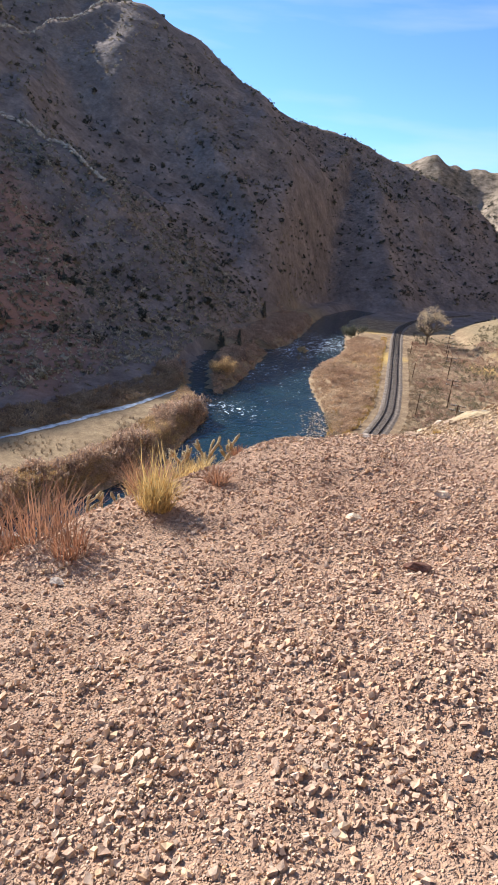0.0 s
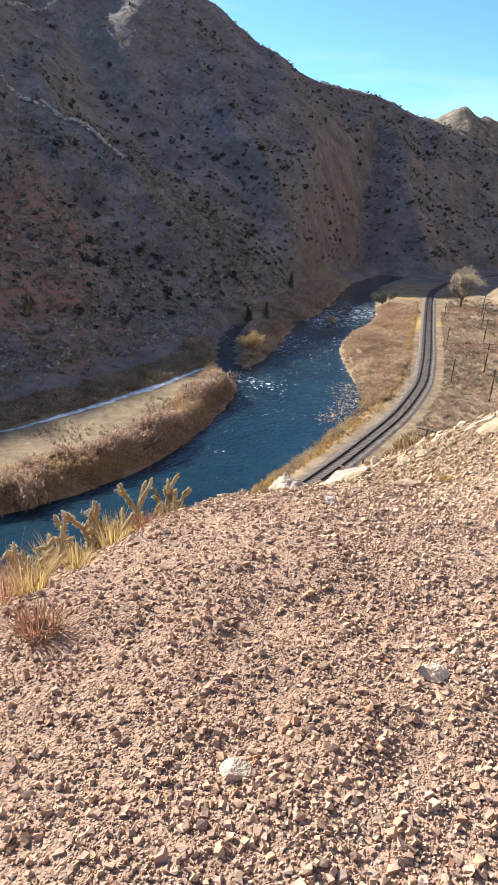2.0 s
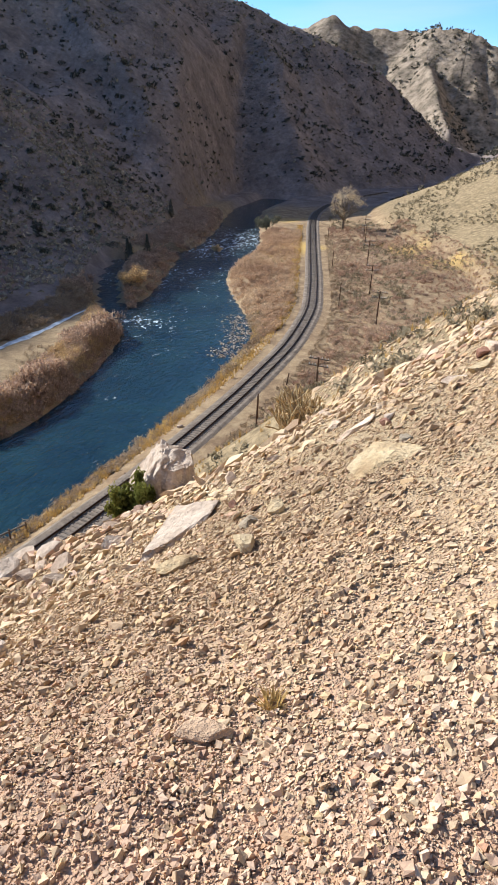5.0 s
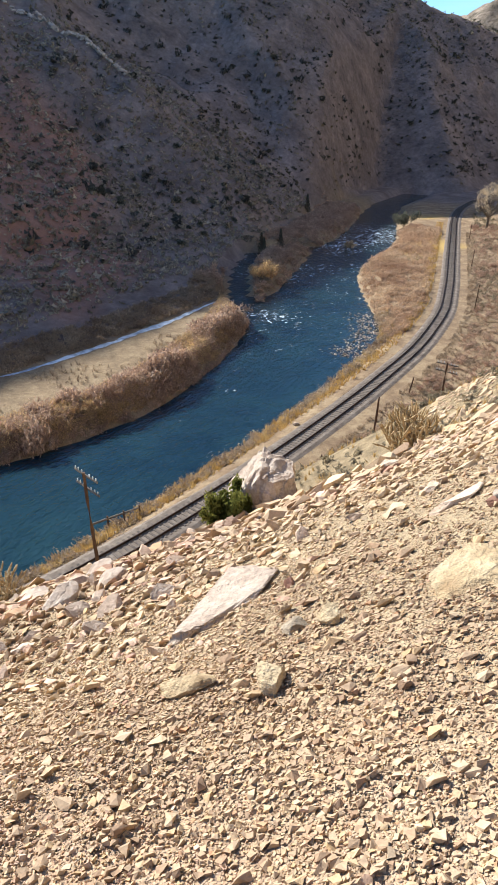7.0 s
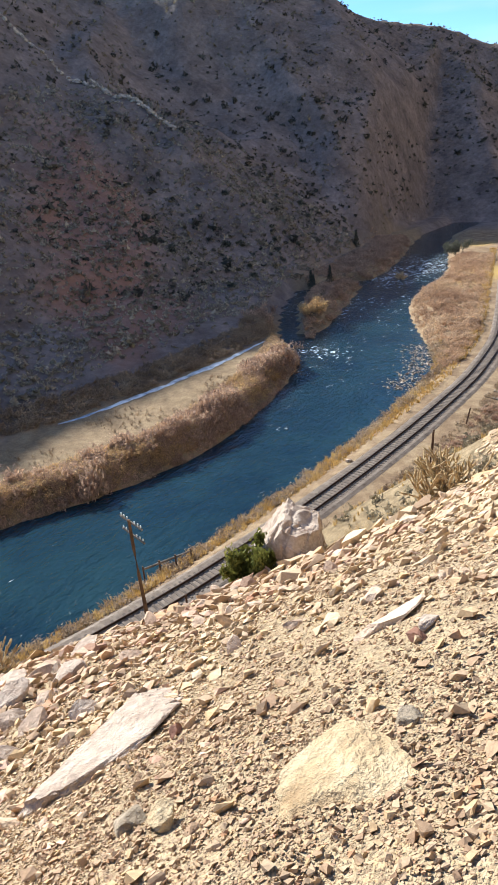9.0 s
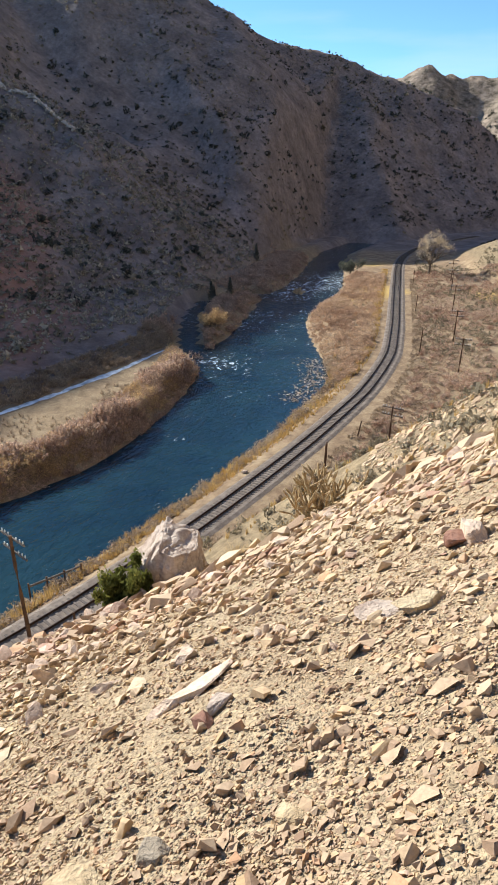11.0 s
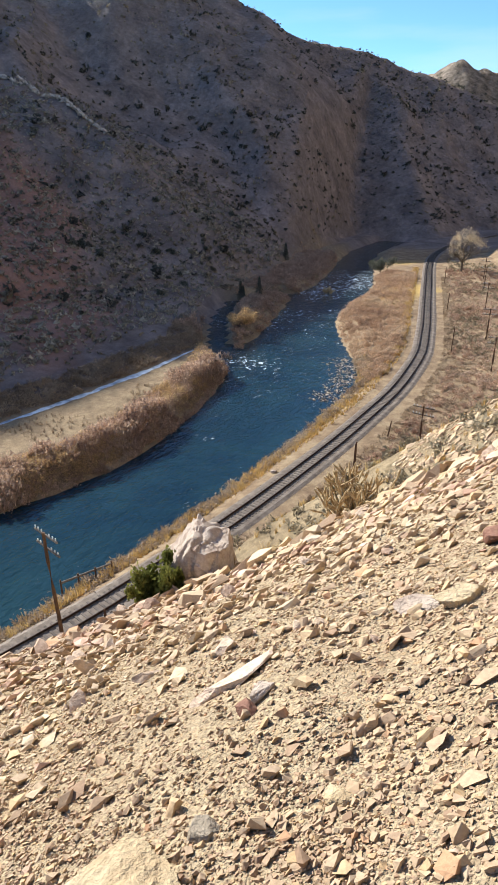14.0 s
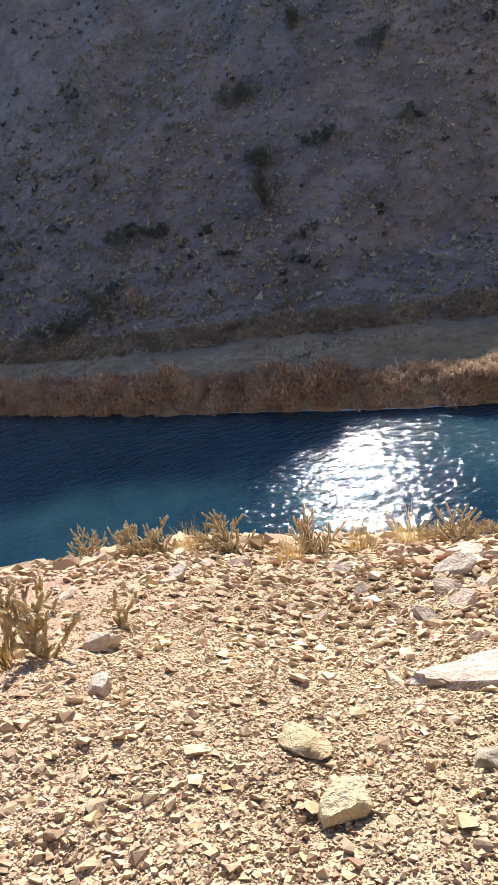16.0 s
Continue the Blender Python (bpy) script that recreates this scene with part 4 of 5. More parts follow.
for x, y, top in ((-16.3, 71.3, 7.9), (-13.9, 107.5, 8.1), (-18.5, 128.6, 8.2), (-23.7, 156.8, 8.2), (-28.2, 179.4, 8.4), (-31.4, 197, 8.6)):
    utility_pole(x, y, top + 0.6, heading_at(y), (0, 1.5))


def post(x, y, tall, r=0.09, lean=(0, 0), top=None):
    e = thing("post", pose(x, y, ground_at(x, y), lean[0], lean[1], 0), "short weathered wooden post beside the railway", "post", "lineside posts")
    bm = bmesh.new()
    chain(bm, [(0, 0, -0.3), (0.01, 0, tall * 0.5), (0, 0, tall)], [r, r * 0.95, r * 0.82], 8)
    part("shaft", bm, pole_mat, e)
    return e


for x, y, tall, lean in ((-21.3, 61.9, 4.2, (0, 2)), (-21.9, 64.2, 3.4, (0, 1)), (-23.0, 50.8, 1.7, (0, 0)), (-29.3, 28.4, 1.9, (0, 0)), (-21.3, 75, 2.3, (0, 9)),
                         (-22.8, 117.9, 5.0, (0, 2)), (-31.9, 154, 4.2, (0, 2)), (-41.0, 190, 4.6, (0, 1))):
    post(x, y, tall, 0.1, lean)

guard = thing("guard_timber", (-36.0, 33.5, 1.2), "low weathered timber rail on short posts at the river bank", "timber rail")
bm = bmesh.new()
tube(bm, (-1.2, -2.2, 0.42), (0.9, 2.2, 0.5), 0.11, 0.1, 8)
part("beam", bm, grey_wood, guard)
for k in range(4):
    bm = bmesh.new()
    q = k / 3
    tube(bm, (-1.2 + 2.1 * q, -2.2 + 4.4 * q, -0.9), (-1.2 + 2.1 * q, -2.2 + 4.4 * q, 0.75), 0.09, 0.08, 8)
    part("stake", bm, pole_mat, guard)


# ---- cactus, grass and shrubs on the slope ----
def cholla(x, y, tall, seed, arms=6, wide=0.8, label="dry tan-green branching cholla cactus on the stony slope", depth=3):
    rng = random.Random(seed)
    e = thing("cholla_cactus", (x, y, ground_at(x, y)), label, "cactus", "cholla cacti")
    thick = 0.010 + 0.010 * tall

    def limb(sp, a, d, joints, length, r):
        """A knobby jointed limb as one stem; gives its mesh and the ends of its joints."""
        pts, radii, ends = [a.copy()], [r * 0.8], []
        for j in range(joints):
            d = (d + Vector((rng.gauss(0, 0.3), rng.gauss(0, 0.3), rng.uniform(-0.1, 0.3)))).normalized()
            span = length * rng.uniform(0.75, 1.25)
            for k in range(4):
                d = (d + Vector((rng.gauss(0, 0.08), rng.gauss(0, 0.08), 0.03))).normalized()
                b = a + d * (span / 4)
                pts.append(b.copy())
                radii.append(r * (0.72 if k == 3 else 1.2 if k == 1 else 0.98) * (1 - 0.1 * j / joints))
                for _ in range(10):
                    p = a.lerp(b, rng.random())
                    o = Vector((rng.gauss(0, 1), rng.gauss(0, 1), rng.gauss(0, 1))).cross(d)
                    if o.length > 0.01:
                        o.normalize()
                        side = d.cross(o) * 0.0032
                        sp.faces.new([sp.verts.new(v) for v in (p + o * r * 0.8 - side, p + o * r * 0.8 + side, p + o * r * 2.0 + d * r * rng.uniform(-0.5, 0.9))])
                a = b
            ends.append((a.copy(), d.copy()))
        radii[-1] *= 0.6
        bm = bmesh.new()
        chain(bm, pts, radii, 7)
        return bm, ends

    for _ in range(arms):
        sp = bmesh.new()
        ang, rise = rng.uniform(0, 6.283), radians(rng.uniform(18, 82))
        flat = math.cos(rise) * (0.45 + wide)
        d = Vector((math.cos(ang) * flat, math.sin(ang) * flat, math.sin(rise))).normalized()
        a = Vector((rng.gauss(0, 0.06), rng.gauss(0, 0.06), 0)) * tall - Vector((0, 0, 0.04))
        bm, ends = limb(sp, a, d, depth + 1, tall * 0.92 / (depth + 1), thick)
        stem = part("stem", bm, cholla_mat, e, smooth_shade=True)
        for b, bd in ends[:-1]:
            for _k in range(rng.choice((1, 1, 2))):
                nd = (bd + Vector((rng.gauss(0, 0.75), rng.gauss(0, 0.75), rng.uniform(-0.2, 0.5)))).normalized()
                bm, _ends = limb(sp, b - bd * thick, nd, rng.choice((1, 1, 2)), tall * 0.2, thick * 0.88)
                part("branch", bm, cholla_mat, stem, smooth_shade=True)
        tagged(part("spine_cover", sp, spine_mat, stem, "pale yellow spines"), kind="stuff")
    return e


cholla(-4.07, 12.0, 1.6, 1, 36, 0.9, depth=4)
cholla(0.5, 7.6, 0.85, 2, 16, 0.9, depth=4)
cholla(0.95, 7.3, 0.85, 20, 8, 0.9, depth=4)
cholla(-0.3, 6.7, 0.35, 3, 5, 0.8)
cholla(-3.0, -1.75, 0.55, 4, 6, 0.2)
cholla(-3.02, -2.3, 0.5, 5, 5, 0.5)
cholla(-3.05, -2.75, 0.42, 6, 4, 0.7)
cholla(-2.85, -1.5, 0.4, 7, 4, 0.5)
for k, (x, y, s) in enumerate(((-11.4, -3.9, 0.75), (-9.0, -2.3, 0.7), (-8.6, -1.9, 0.55), (-8.5, -0.95, 0.65), (-8.1, -0.7, 0.55), (-7.9, 0.5, 0.7), (-8.2, 2.9, 0.7), (-7.0, 11.0, 0.6))):
    cholla(x, y, s * 1.05, 30 + k, 20, 0.9)
cholla(-3.5, -1.3, 0.36, 50, 2, 0.25, "leaning dry cactus skeleton stem on the stones")
cholla(-4.3, -2.2, 0.5, 51, 5, 0.8)
cholla(-3.9, -2.0, 0.3, 52, 4, 1.2)


def grass_clump(x, y, tall, wide, seed, n=150, material=straw, label="dry golden bunchgrass clump on the gravel edge", name="grass_clump", cat="grass"):
    v, f = blades(n, wide, tall, 0.0028 + 0.001 * tall, seed, 0.8, 0.4)
    ob = new(name, mesh_from(name, v, f, material))
    ob.matrix_world = Matrix.Translation((x, y, ground_at(x, y)))
    return tagged(ob, label, cat)


grass_clump(-1.93, -4.36, 0.26, 0.24, 1, 320)
grass_clump(-1.94, -4.35, 0.5, 0.2, 2, 45, straw, "tall dry golden grass stalks at the slope edge")
for k, (x, y, s) in enumerate(((-2.35, -3.4, 0.2), (-2.55, -2.9, 0.18), (-2.75, -2.4, 0.22), (-2.9, -2.1, 0.26), (-2.5, -2.0, 0.12), (-0.88, -1.62, 0.075), (-2.8, -1.7, 0.2), (-3.2, -2.5, 0.26), (-2.9, -3.2, 0.24))):
    grass_clump(x, y, s, s * 0.9, 10 + k, 130)
for k, (x, y, s) in enumerate(((-2.3, -4.9, 0.36), (-2.45, -5.25, 0.42), (-2.0, -5.0, 0.18), (-2.3, -3.95, 0.26), (-2.5, -3.65, 0.26), (-2.6, -4.4, 0.32), (-1.85, -3.8, 0.14), (-2.3, -2.6, 0.12), (-2.7, -3.3, 0.28))):
    grass_clump(x, y, s, s * 1.3, 40 + k, 150, rust_twigs, "dry rust-brown wiry shrub at the slope edge", "wiry_shrub", "shrub")
for k, (x, y, s) in enumerate(((-7.4, 0.1, 0.5), (-7.7, 1.2, 0.55), (-8.3, -1.4, 0.5), (-10.5, -3.0, 0.5), (-7.9, 2.0, 0.6), (-5.9, 11.3, 0.5), (-5.0, 12.6, 0.6), (-6.4, 12.2, 0.6))):
    grass_clump(x, y, s, s, 70 + k, 170, straw, "pale dry bunchgrass at the foot of the talus")


def leafy_shrub(name, x, y, tall, wide, seed, material, label, cat, n=1400, leaf=0.045, z=None, trunk=True):
    e = thing(name, (x, y, ground_at(x, y) if z is None else z), label, cat)
    rng = random.Random(seed)
    bm = bmesh.new()
    tips = []
    for _ in range(9):
        d = Vector((rng.gauss(0, 0.5) * wide, rng.gauss(0, 0.5) * wide, rng.uniform(0.4, 0.95) * tall))
        tube(bm, (0, 0, -0.1), d * 0.5, 0.03 * tall * 0.6, 0.02 * tall * 0.5, 6), tube(bm, d * 0.5, d, 0.02 * tall * 0.5, 0.006 * tall, 5)
        tips.append(d)
    tagged(part("branches", bm, bark, e), kind="stuff")
    g2 = np.random.RandomState(seed)
    clumps = [(np.array(d) * g2.uniform(0.55, 1.05), g2.uniform(0.16, 0.32)) for d in tips for _ in range(4)]
    v, f = [], []
    for k in range(n):
        c, r = clumps[g2.randint(len(clumps))]
        p = c + g2.randn(3) * r * np.array([wide, wide, tall]) * 0.45
        if p[2] < 0.02:
            continue
        i = len(v)
        s = leaf * (0.6 + 0.8 * g2.rand())
        up = np.array([g2.randn() * 0.4, g2.randn() * 0.4, 1.0]) * s * 1.6
        sd = g2.randn(3) * s * 0.6
        v += [p - sd, p + sd, p + up]
        f.append((i, i + 1, i + 2))
    crown = new("foliage", mesh_from("foliage", np.array(v), np.array(f), material))
    crown.parent = e
    return e


leafy_shrub("green_shrub", -7.95, 9.5, 1.1, 0.6, 5, green_bush, "olive-green evergreen shrub beside the pale boulder", "shrub", 5000, 0.05)
for k, (x, y, tall, wide) in enumerate(((-124.5, 17.4, 8.5, 3.6), (-155.7, 17.6, 5.0, 6.5), (-135.7, 19.5, 4.2, 4.6), (-132.4, 30.9, 3.6, 4.0), (-136.1, -11.0, 3.4, 5.0),
                                         (-133.0, -5.0, 3.0, 4.0), (-116.3, -18.8, 5.0, 6.5), (-114.0, -26.0, 4.4, 6.0), (-144.7, 48.8, 4.0, 5.0), (-160.2, 35.0, 4.6, 4.0))):
    leafy_shrub("mountain_juniper", x, y, tall, wide, 140 + k, juniper_mat, "dark rounded juniper on the shaded mountain slope", "juniper tree", 1500, 0.17)
leafy_shrub("bare_bush", -113.0, -10.7, 5.0, 4.2, 160, dry_brush, "pale bare bush at the foot of the mountain", "shrub", 700, 0.16)
leafy_shrub("juniper", -65.6, 206.6, 4.6, 4.4, 6, juniper_mat, "dark green rounded juniper beside the river", "juniper tree", 2200, 0.22)
leafy_shrub("willow_bush", -69.4, 169.8, 2.4, 1.8, 7, willow_gold, "small golden willow bush on a midstream islet", "shrub", 900, 0.12, -0.2)
leafy_shrub("willow_bush", -68.5, 117.0, 3.6, 4.4, 8, willow_gold, "orange-brown bare willow thicket on the low island", "shrub", 3000, 0.14)


def conifer(x, y, tall, seed):
    e = thing("conifer", (x, y, ground_at(x, y)), "dark green pointed conifer on the shaded river bank", "conifer tree", "bank conifers")
    bm = bmesh.new()
    tube(bm, (0, 0, -0.2), (0, 0, tall * 0.95), 0.03 * tall, 0.006 * tall, 7)
    part("trunk", bm, bark, e)
    g2 = np.random.RandomState(seed)
    n = 1500
    h = g2.rand(n) ** 0.8
    layer = 0.75 + 0.25 * np.sin(h * 42 + g2.rand(n))
    r = (1 - h) * 0.26 * tall * layer * np.sqrt(g2.rand(n)) + 0.03
    a = g2.rand(n) * 6.283
    p = np.stack([np.cos(a) * r, np.sin(a) * r, 0.06 * tall + h * tall * 0.95], -1)
    s = 0.035 * tall
    v = np.stack([p + g2.randn(n, 3) * s * 0.5, p + g2.randn(n, 3) * s * 0.5, p + np.stack([np.cos(a), np.sin(a), -0.3 + 0 * a], -1) * s], 1).reshape(-1, 3)
    crown = new("crown", mesh_from("crown", v, np.arange(3 * n).reshape(n, 3), juniper_mat))
    crown.parent = e


for k, (x, y, s) in enumerate(((-101, 207, 6.5), (-85.5, 149, 5.5), (-81, 150, 5.0), (-88, 152, 6.0))):
    conifer(x, y, s, 80 + k)


def cottonwood(x, y, tall, wide, seed):
    e = thing("cottonwood_tree", (x, y, ground_at(x, y)), "pale leafless spreading cottonwood tree on the valley floor", "tree")
    rng = random.Random(seed)
    bm = bmesh.new()
    tips = []

    def limb(a, d, length, r, level):
        b = a + d * length
        tube(bm, a, b, r, r * 0.68, 8 if level < 2 else 5)
        if level >= 4:
            tips.append(b)
            return
        for _ in range(3 if level < 3 else 2):
            nd = (d + Vector((rng.gauss(0, 0.5), rng.gauss(0, 0.5), rng.gauss(0.05, 0.25)))).normalized()
            limb(b, nd, length * rng.uniform(0.62, 0.85), r * 0.62, level + 1)

    for _ in range(3):
        limb(Vector((0, 0, -0.2)), Vector((rng.gauss(0, 0.35), rng.gauss(0, 0.35), 1)).normalized(), tall * 0.27, tall * 0.026, 0)
    part("trunk", bm, bark, e)
    g2 = np.random.RandomState(seed)
    n = 3600
    t = np.array([tuple(p) for p in tips])
    t[:, :2] *= wide * 0.24 / np.std(t[:, :2])
    t[:, 2] *= tall / t[:, 2].max()
    c = t[g2.randint(0, len(t), n)] + g2.randn(n, 3) * tall * 0.03
    s = 0.16
    v = np.stack([c - g2.randn(n, 3) * s * 0.5, c + g2.randn(n, 3) * s * 0.5, c + g2.randn(n, 3) * s * 1.3], 1).reshape(-1, 3)
    crown = new("crown", mesh_from("crown", v, np.arange(3 * n).reshape(n, 3), pale_leaf))
    crown.parent = e


cottonwood(-40.1, 207.8, 13.0, 13.0, 4)

# ---- mats of brush ----
BRUSH = [brush(22, 700 + k, 0.03, 0.055) for k in range(8)]
LEAFY = [brush(14, 720 + k, 0.026, 0.10) for k in range(8)]
TINY = [brush(4, 790 + k, 0.05, 0.2) for k in range(10)]
DARK = [brush(7, 760 + k, 0.07, 0.19) for k in range(8)]
TUFT = [blades(20, 0.5, 0.8, 0.018, 740 + k, 0.8, 0.4) for k in range(5)]
g = np.random.RandomState(77)


def bank_band(n, line_at, lo, hi, y0, y1):
    y = g.uniform(y0, y1, n)
    return line_at(y) + g.uniform(lo, hi, n), y


x, y = bank_band(4600, far_x, -6.4, 0.3, -60, 103)
scatter("willow_thicket", BRUSH, on_ground(x, y, 0.1), (0.7 + 1.0 * g.rand(len(x)) + 4.6 * np.maximum(fractal(x, y, 4.5, 2, 156), 0)), willow, "dense red-brown bare willow brush along the far bank", "willow brush", 31, 0.7 + 0.5 * g.rand(len(x)) + 1.6 * np.maximum(fractal(x, y, 7, 3, 56), 0) + 0.7 * smooth(35, 5, y))
x, y = bank_band(2300, far_x, -6.8, -0.6, 25, 103)
scatter("golden_thicket", BRUSH, on_ground(x, y, 0.05), g.uniform(0.8, 1.7, len(x)), willow_gold, "golden dry willow brush on top of the far bank", "willow brush", 32)
x, y = bank_band(2800, terrace_x, -10, -2.9, -60, 112)
scatter("dark_thicket", BRUSH, on_ground(x, y, 0.05), g.uniform(0.9, 2.1, len(x)), dry_brush, "grey-brown brush at the foot of the shaded mountain", "brush", 33)
x, y = bank_band(1700, far_x, -16, 0, 108, 235)
keep = side_distance(x, y) > 3.6
scatter("island_willows", BRUSH, on_ground(x, y, 0.05)[keep], g.uniform(1.3, 2.9, len(x))[keep], willow, "red-brown bare willows on the low islands", "willow brush", 34)
x, y = g.uniform(0, 1, 2300), g.uniform(98, 205, 2300)
x = near_x(y) + 0.5 + x * np.maximum(track_x(y) - 4.2 - near_x(y) - 0.5, 0.5)
scatter("river_brush", BRUSH, on_ground(x, y, 0.05), (0.8 + 1.0 * g.rand(len(x)) + 2.2 * np.maximum(fractal(x, y, 9, 3, 58), 0)), plant("tan_willow", (0.38, 0.24, 0.16), (0.56, 0.40, 0.27), (0.68, 0.53, 0.37), 0.1), "tan and pinkish bare willow brush between river and railway", "willow brush", 35)
x, y = bank_band(1500, near_x, 0.0, 2.4, 5, 112)
keep = g.rand(len(x)) < 0.12 + 0.75 * (fractal(x, y, 6, 2, 88) > 0.05)
scatter("bank_grass", TUFT, on_ground(x, y)[keep], g.uniform(0.5, 1.5, len(x))[keep], straw, "straw-coloured grass and weeds along the near bank", "grass", 36)
x, y = bank_band(520, near_x, 0.0, 2.6, 5, 112)
scatter("bank_brush", BRUSH, on_ground(x, y), g.uniform(0.8, 2.0, len(x)), dry_brush, "grey-tan dry brush along the near bank", "brush", 37)
y = g.uniform(35, 212, 3600)
lo, hi = track_x(y) + 5.5, toe_x(y) + 5
x = lo + g.rand(len(y)) * (hi - lo)
scatter("valley_brush", BRUSH, on_ground(x, y), (0.6 + 0.8 * g.rand(len(x)) + 2.4 * np.maximum(fractal(x, y, 11, 3, 59), 0)), plant("pink_brush", (0.32, 0.20, 0.145), (0.48, 0.33, 0.24), (0.60, 0.46, 0.35), 0.06), "pinkish-tan dry brush on the valley floor", "brush", 38)
y = g.uniform(25, 260, 7000)
x = track_x(y) + 5.5 + g.rand(len(y)) * 62
keep = fractal(x, y, 18, 3, 55) > -0.05
scatter("sagebrush", LEAFY, on_ground(x, y)[keep], g.uniform(0.4, 1.5, len(x))[keep], sage, "grey sagebrush dotted over valley floor and slope", "sagebrush", 39)
y = g.uniform(22, 200, 2600)
x = track_x(y) + 4.0 + 9 * g.rand(len(y)) ** 1.5
scatter("lineside_brush", BRUSH, on_ground(x, y), g.uniform(0.3, 1.1, len(x)), dry_brush, "low grey-tan brush along the railway", "brush", 43)
y = g.uniform(30, 215, 1500)
x = track_x(y) - 3.4 - 2.2 * g.rand(len(y))
scatter("lineside_grass", TUFT, on_ground(x, y), g.uniform(0.4, 1.0, len(x)), straw, "straw-coloured grass between ballast and river brush", "grass", 44)
x, y = g.uniform(-128, -96, 34), g.uniform(110, 205, 34)
scatter("bank_junipers", [brush(130, 770 + k, 0.05, 0.085) for k in range(5)], on_ground(x, y, 0.2), g.uniform(1.0, 2.6, len(x)), juniper_mat, "dark junipers crowding the foot of the mountain", "juniper scrub", 45)
x, y = g.uniform(-24, 26, 3200), g.uniform(22, 170, 3200)
keep = (x > toe_x(y))
scatter("slope_grass", TUFT, on_ground(x, y)[keep], g.uniform(0.3, 0.8, len(x))[keep], straw, "straw grass tufts on the lower slope", "grass", 40)
# scrub on the mountains
x, y = -20 - 460 * g.rand(34000) ** 1.1, g.uniform(-90, 560, 34000)
z = height(x, y)
keep = ((x < terrace_x(y) - 3) | (y > 262)) & (z > 4) & (side_distance(x, y) > 5) & (fractal(x, y, 40, 4, 66) > -0.12)
x, y, z = x[keep], y[keep], z[keep]
size = 0.6 + 0.8 * g.rand(len(x)) + 1.6 * g.rand(len(x)) ** 7
scatter("mountain_scrub", TINY, np.stack([x, y, z - 0.1], -1), size, sage, "grey scrub scattered over the shaded mountain", "scrub", 41)
x, y = g.uniform(-190, -80, 16000), g.uniform(-90, 210, 16000)
keep = (x < terrace_x(y) - 2) & (side_distance(x, y) > 5)
x, y = x[keep], y[keep]
scatter("slope_scrub", DARK, on_ground(x, y, 0.05), 0.5 + 0.7 * g.rand(len(x)) + 1.0 * g.rand(len(x)) ** 4, pale_sage, "low grey scrub on the shaded lower slope", "scrub", 46)
y = g.uniform(-50, 102, 2600)
x = terrace_x(y) + g.rand(2600) * np.maximum(far_x(y) - 5 - terrace_x(y), 0.5)
keep = fractal(x, y, 8, 3, 57) > 0.04
scatter("terrace_weeds", TUFT, on_ground(x, y)[keep], g.uniform(0.3, 0.9, len(x))[keep], dry_brush, "dry weeds scattered over the sandy terrace", "weeds", 47)
grey_juniper = plant("grey_juniper", (0.06, 0.06, 0.048), (0.10, 0.097, 0.078), (0.15, 0.142, 0.115), 0.3)
x, y = -20 - 510 * g.rand(34000) ** 1.1, g.uniform(-90, 600, 34000)
z = height(x, y)
thick = fractal(x, y, 60, 4, 67) + 0.4 * smooth(60, 10, z) * smooth(90, 170, y)
keep = ((x < terrace_x(y) - 9) | (y > 262)) & (z > 6) & (side_distance(x, y) > 7) & (g.rand(len(x)) < np.clip(0.5 + 1.5 * thick, 0.1, 1))
x, y, z = x[keep], y[keep], z[keep]
scatter("mountain_junipers", DARK, np.stack([x, y, z - 0.2], -1), 0.7 + 1.1 * g.rand(len(x)) + 2.6 * g.rand(len(x)) ** 9, grey_juniper, "dark junipers dotted over the shaded mountain", "juniper scrub", 42)
x, y = g.uniform(-140, 160, 2600), g.uniform(430, 800, 2600)
z = height(x, y)
keep = (z > 8) & (fractal(x, y, 60, 4, 68) > -0.1)
scatter("far_scrub", DARK, np.stack([x, y, z - 0.2], -1)[keep], 1.5 + 3.0 * g.rand(keep.sum()), grey_juniper, "dark scrub dotted over the far sunlit mountain", "juniper scrub", 48)
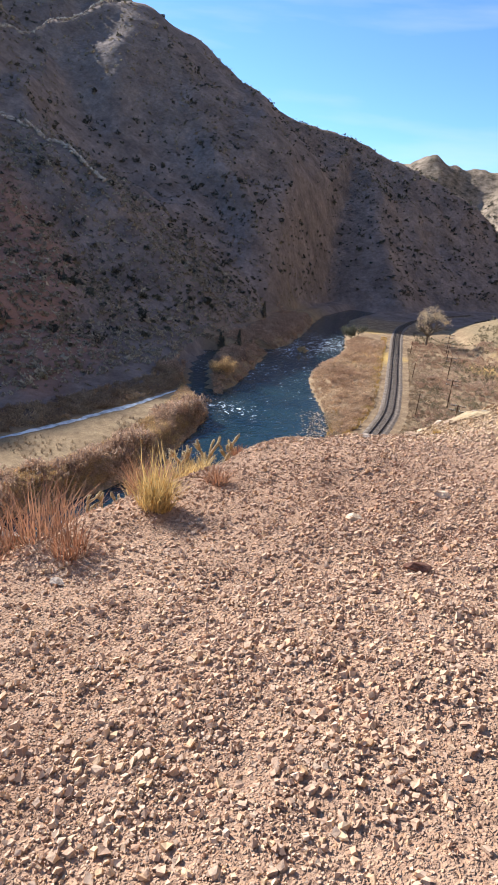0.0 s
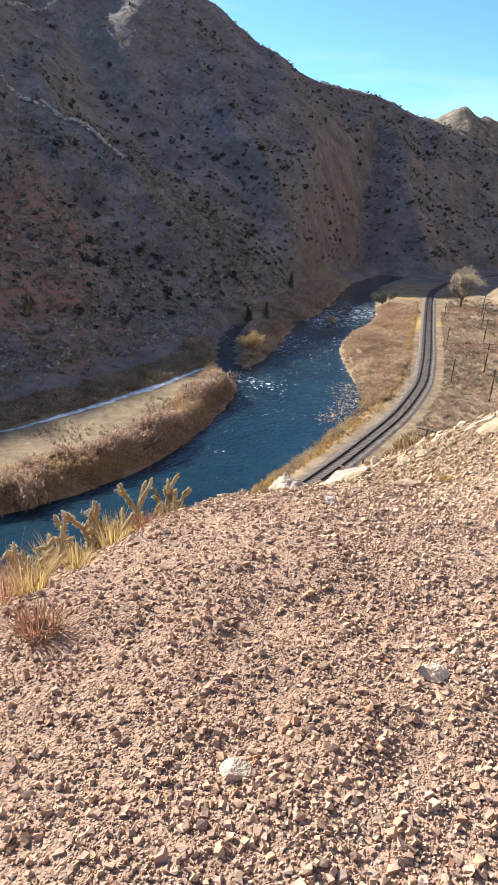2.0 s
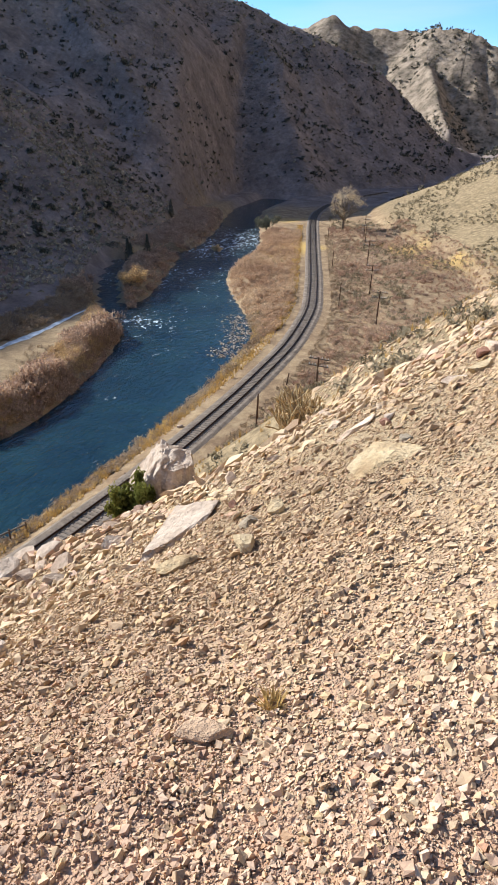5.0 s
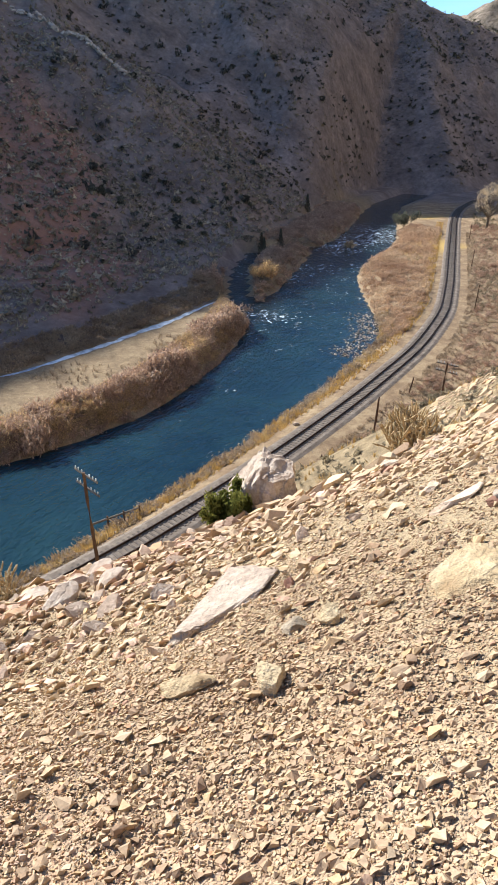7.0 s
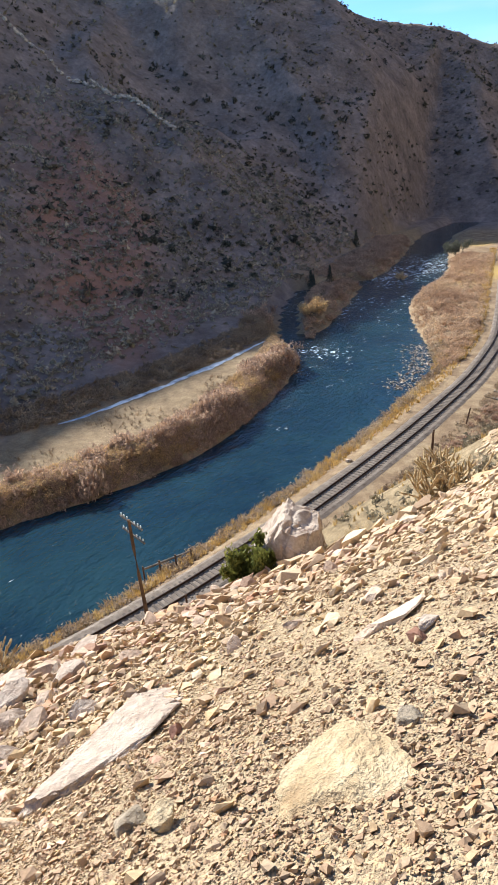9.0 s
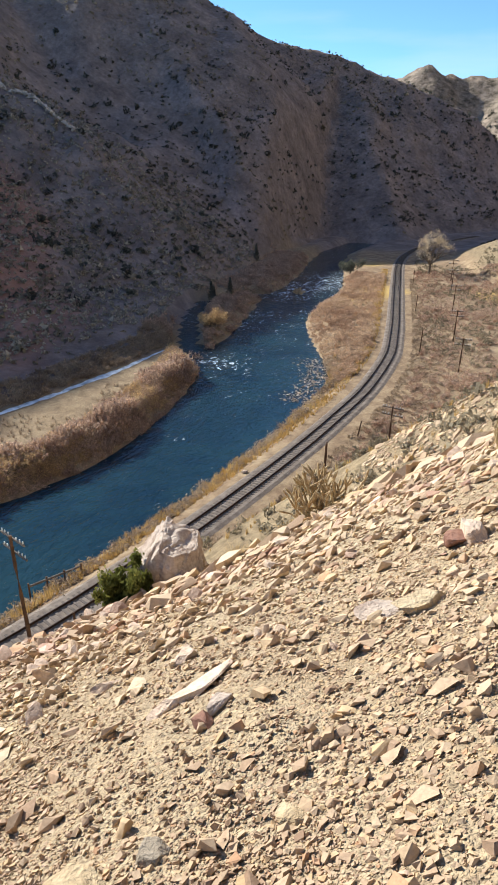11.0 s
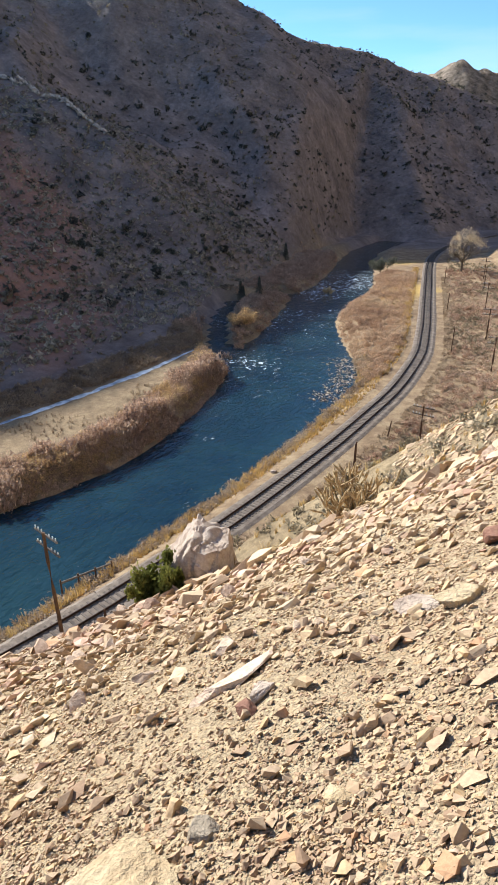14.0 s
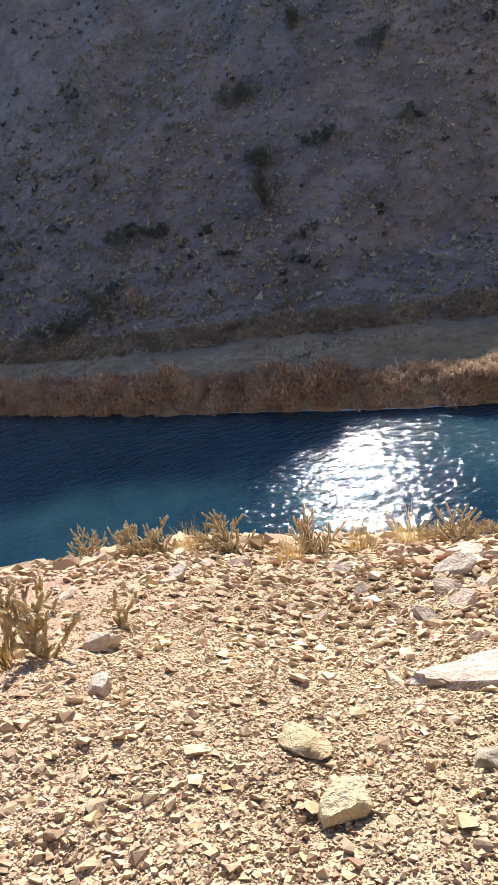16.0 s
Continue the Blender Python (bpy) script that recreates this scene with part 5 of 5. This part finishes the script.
# pale stones added along the nearer spur's crests in place of their sunlit rim
sunlit_rim_stone = surface("sunlit_rim_stone", [(0.3, (0.38, 0.33, 0.28)), (0.6, (0.55, 0.49, 0.42))], 0.3, 0.9, 0, 3, spec=0.2)
for name, points, seed, n in (("spur_crest_rock", RIDGES[2][0][2:7], 91, 420), ("crest_rock", RIDGES[1][0][1:4], 92, 260)):
    g2 = np.random.RandomState(seed)
    pts = np.array([from_eye(*p) for p in points])
    u = g2.rand(n) * (len(pts) - 1)
    i = u.astype(int)
    x, y = ((pts[i] * (1 - u + i)[:, None] + pts[i + 1] * (u - i)[:, None])[:, k] + g2.randn(n) * 0.5 for k in (0, 1))
    size = 0.5 + 1.3 * g2.rand(n)
    scatter(name, STONES, on_ground(x, y) + np.array([0, 0, 0.25]) * size[:, None], size, sunlit_rim_stone, "pale stones in place of the sunlit rim along the mountain spur's crest", "rock outcrop", seed)

# ice in the side channel and along the far bank
for name, line_at, off, wide, y0, y1 in (("channel_ice", terrace_x, -1.7, 1.5, 50, 97), ("bank_ice", far_x, 0.35, 0.5, -6, 27)):
    bm, last = bmesh.new(), None
    for k in range(71):
        q = y0 + (y1 - y0) * k / 70
        w = wide * (0.3 + 0.7 * math.sin(math.pi * k / 70)) * (0.45 + 0.4 * abs(math.sin(k * 0.7)) + 0.35 * abs(math.sin(k * 0.23 + 1)))
        c = float(line_at(q)) + off
        row = [bm.verts.new((c + u * w, q, (max(ground_at(c + u * w, q), 0) + 0.06))) for u in (-0.5, 0, 0.5)]
        if last:
            for j in range(2):
                bm.faces.new((last[j], last[j + 1], row[j + 1], row[j]))
        last = row
    tagged(part(name, bm, ice_mat), "thin bluish-white ice along the river edge", "ice", kind="structure")

# ---- ties, last ----
bm = bmesh.new()
made = box(bm, Matrix.Identity(4), 2.6, 0.23, 0.16)
bmesh.ops.bevel(bm, geom=bm.edges[:], offset=0.015, segments=1, affect="EDGES")
tie_mesh = bpy.data.meshes.new("tie")
bm.to_mesh(tie_mesh)
bm.free()
tie_mesh.materials.append(tie_mat)
rng = random.Random(9)
y, k, rest = 14.0, 0, []
while y < 280:
    c, ahead, side = track_frame(y)
    m = Matrix.Translation((c.x, c.y, 2.125)) @ pose(0, 0, 0, 0, 0, math.degrees(math.atan2(side.y, side.x)) + rng.uniform(-1.5, 1.5))
    if k < 300:
        ob = new("tie", tie_mesh)
        ob.parent = railway
        ob.matrix_parent_inverse = inv
        ob.matrix_basis = m
    else:
        rest.append(m)
    y += 0.56
    k += 1
bm = bmesh.new()
for m in rest:
    box(bm, m, 2.6, 0.23, 0.16)
tagged(settle(part("far_ties", bm, tie_mat, railway, "weathered ties running into the distance")), kind="stuff")
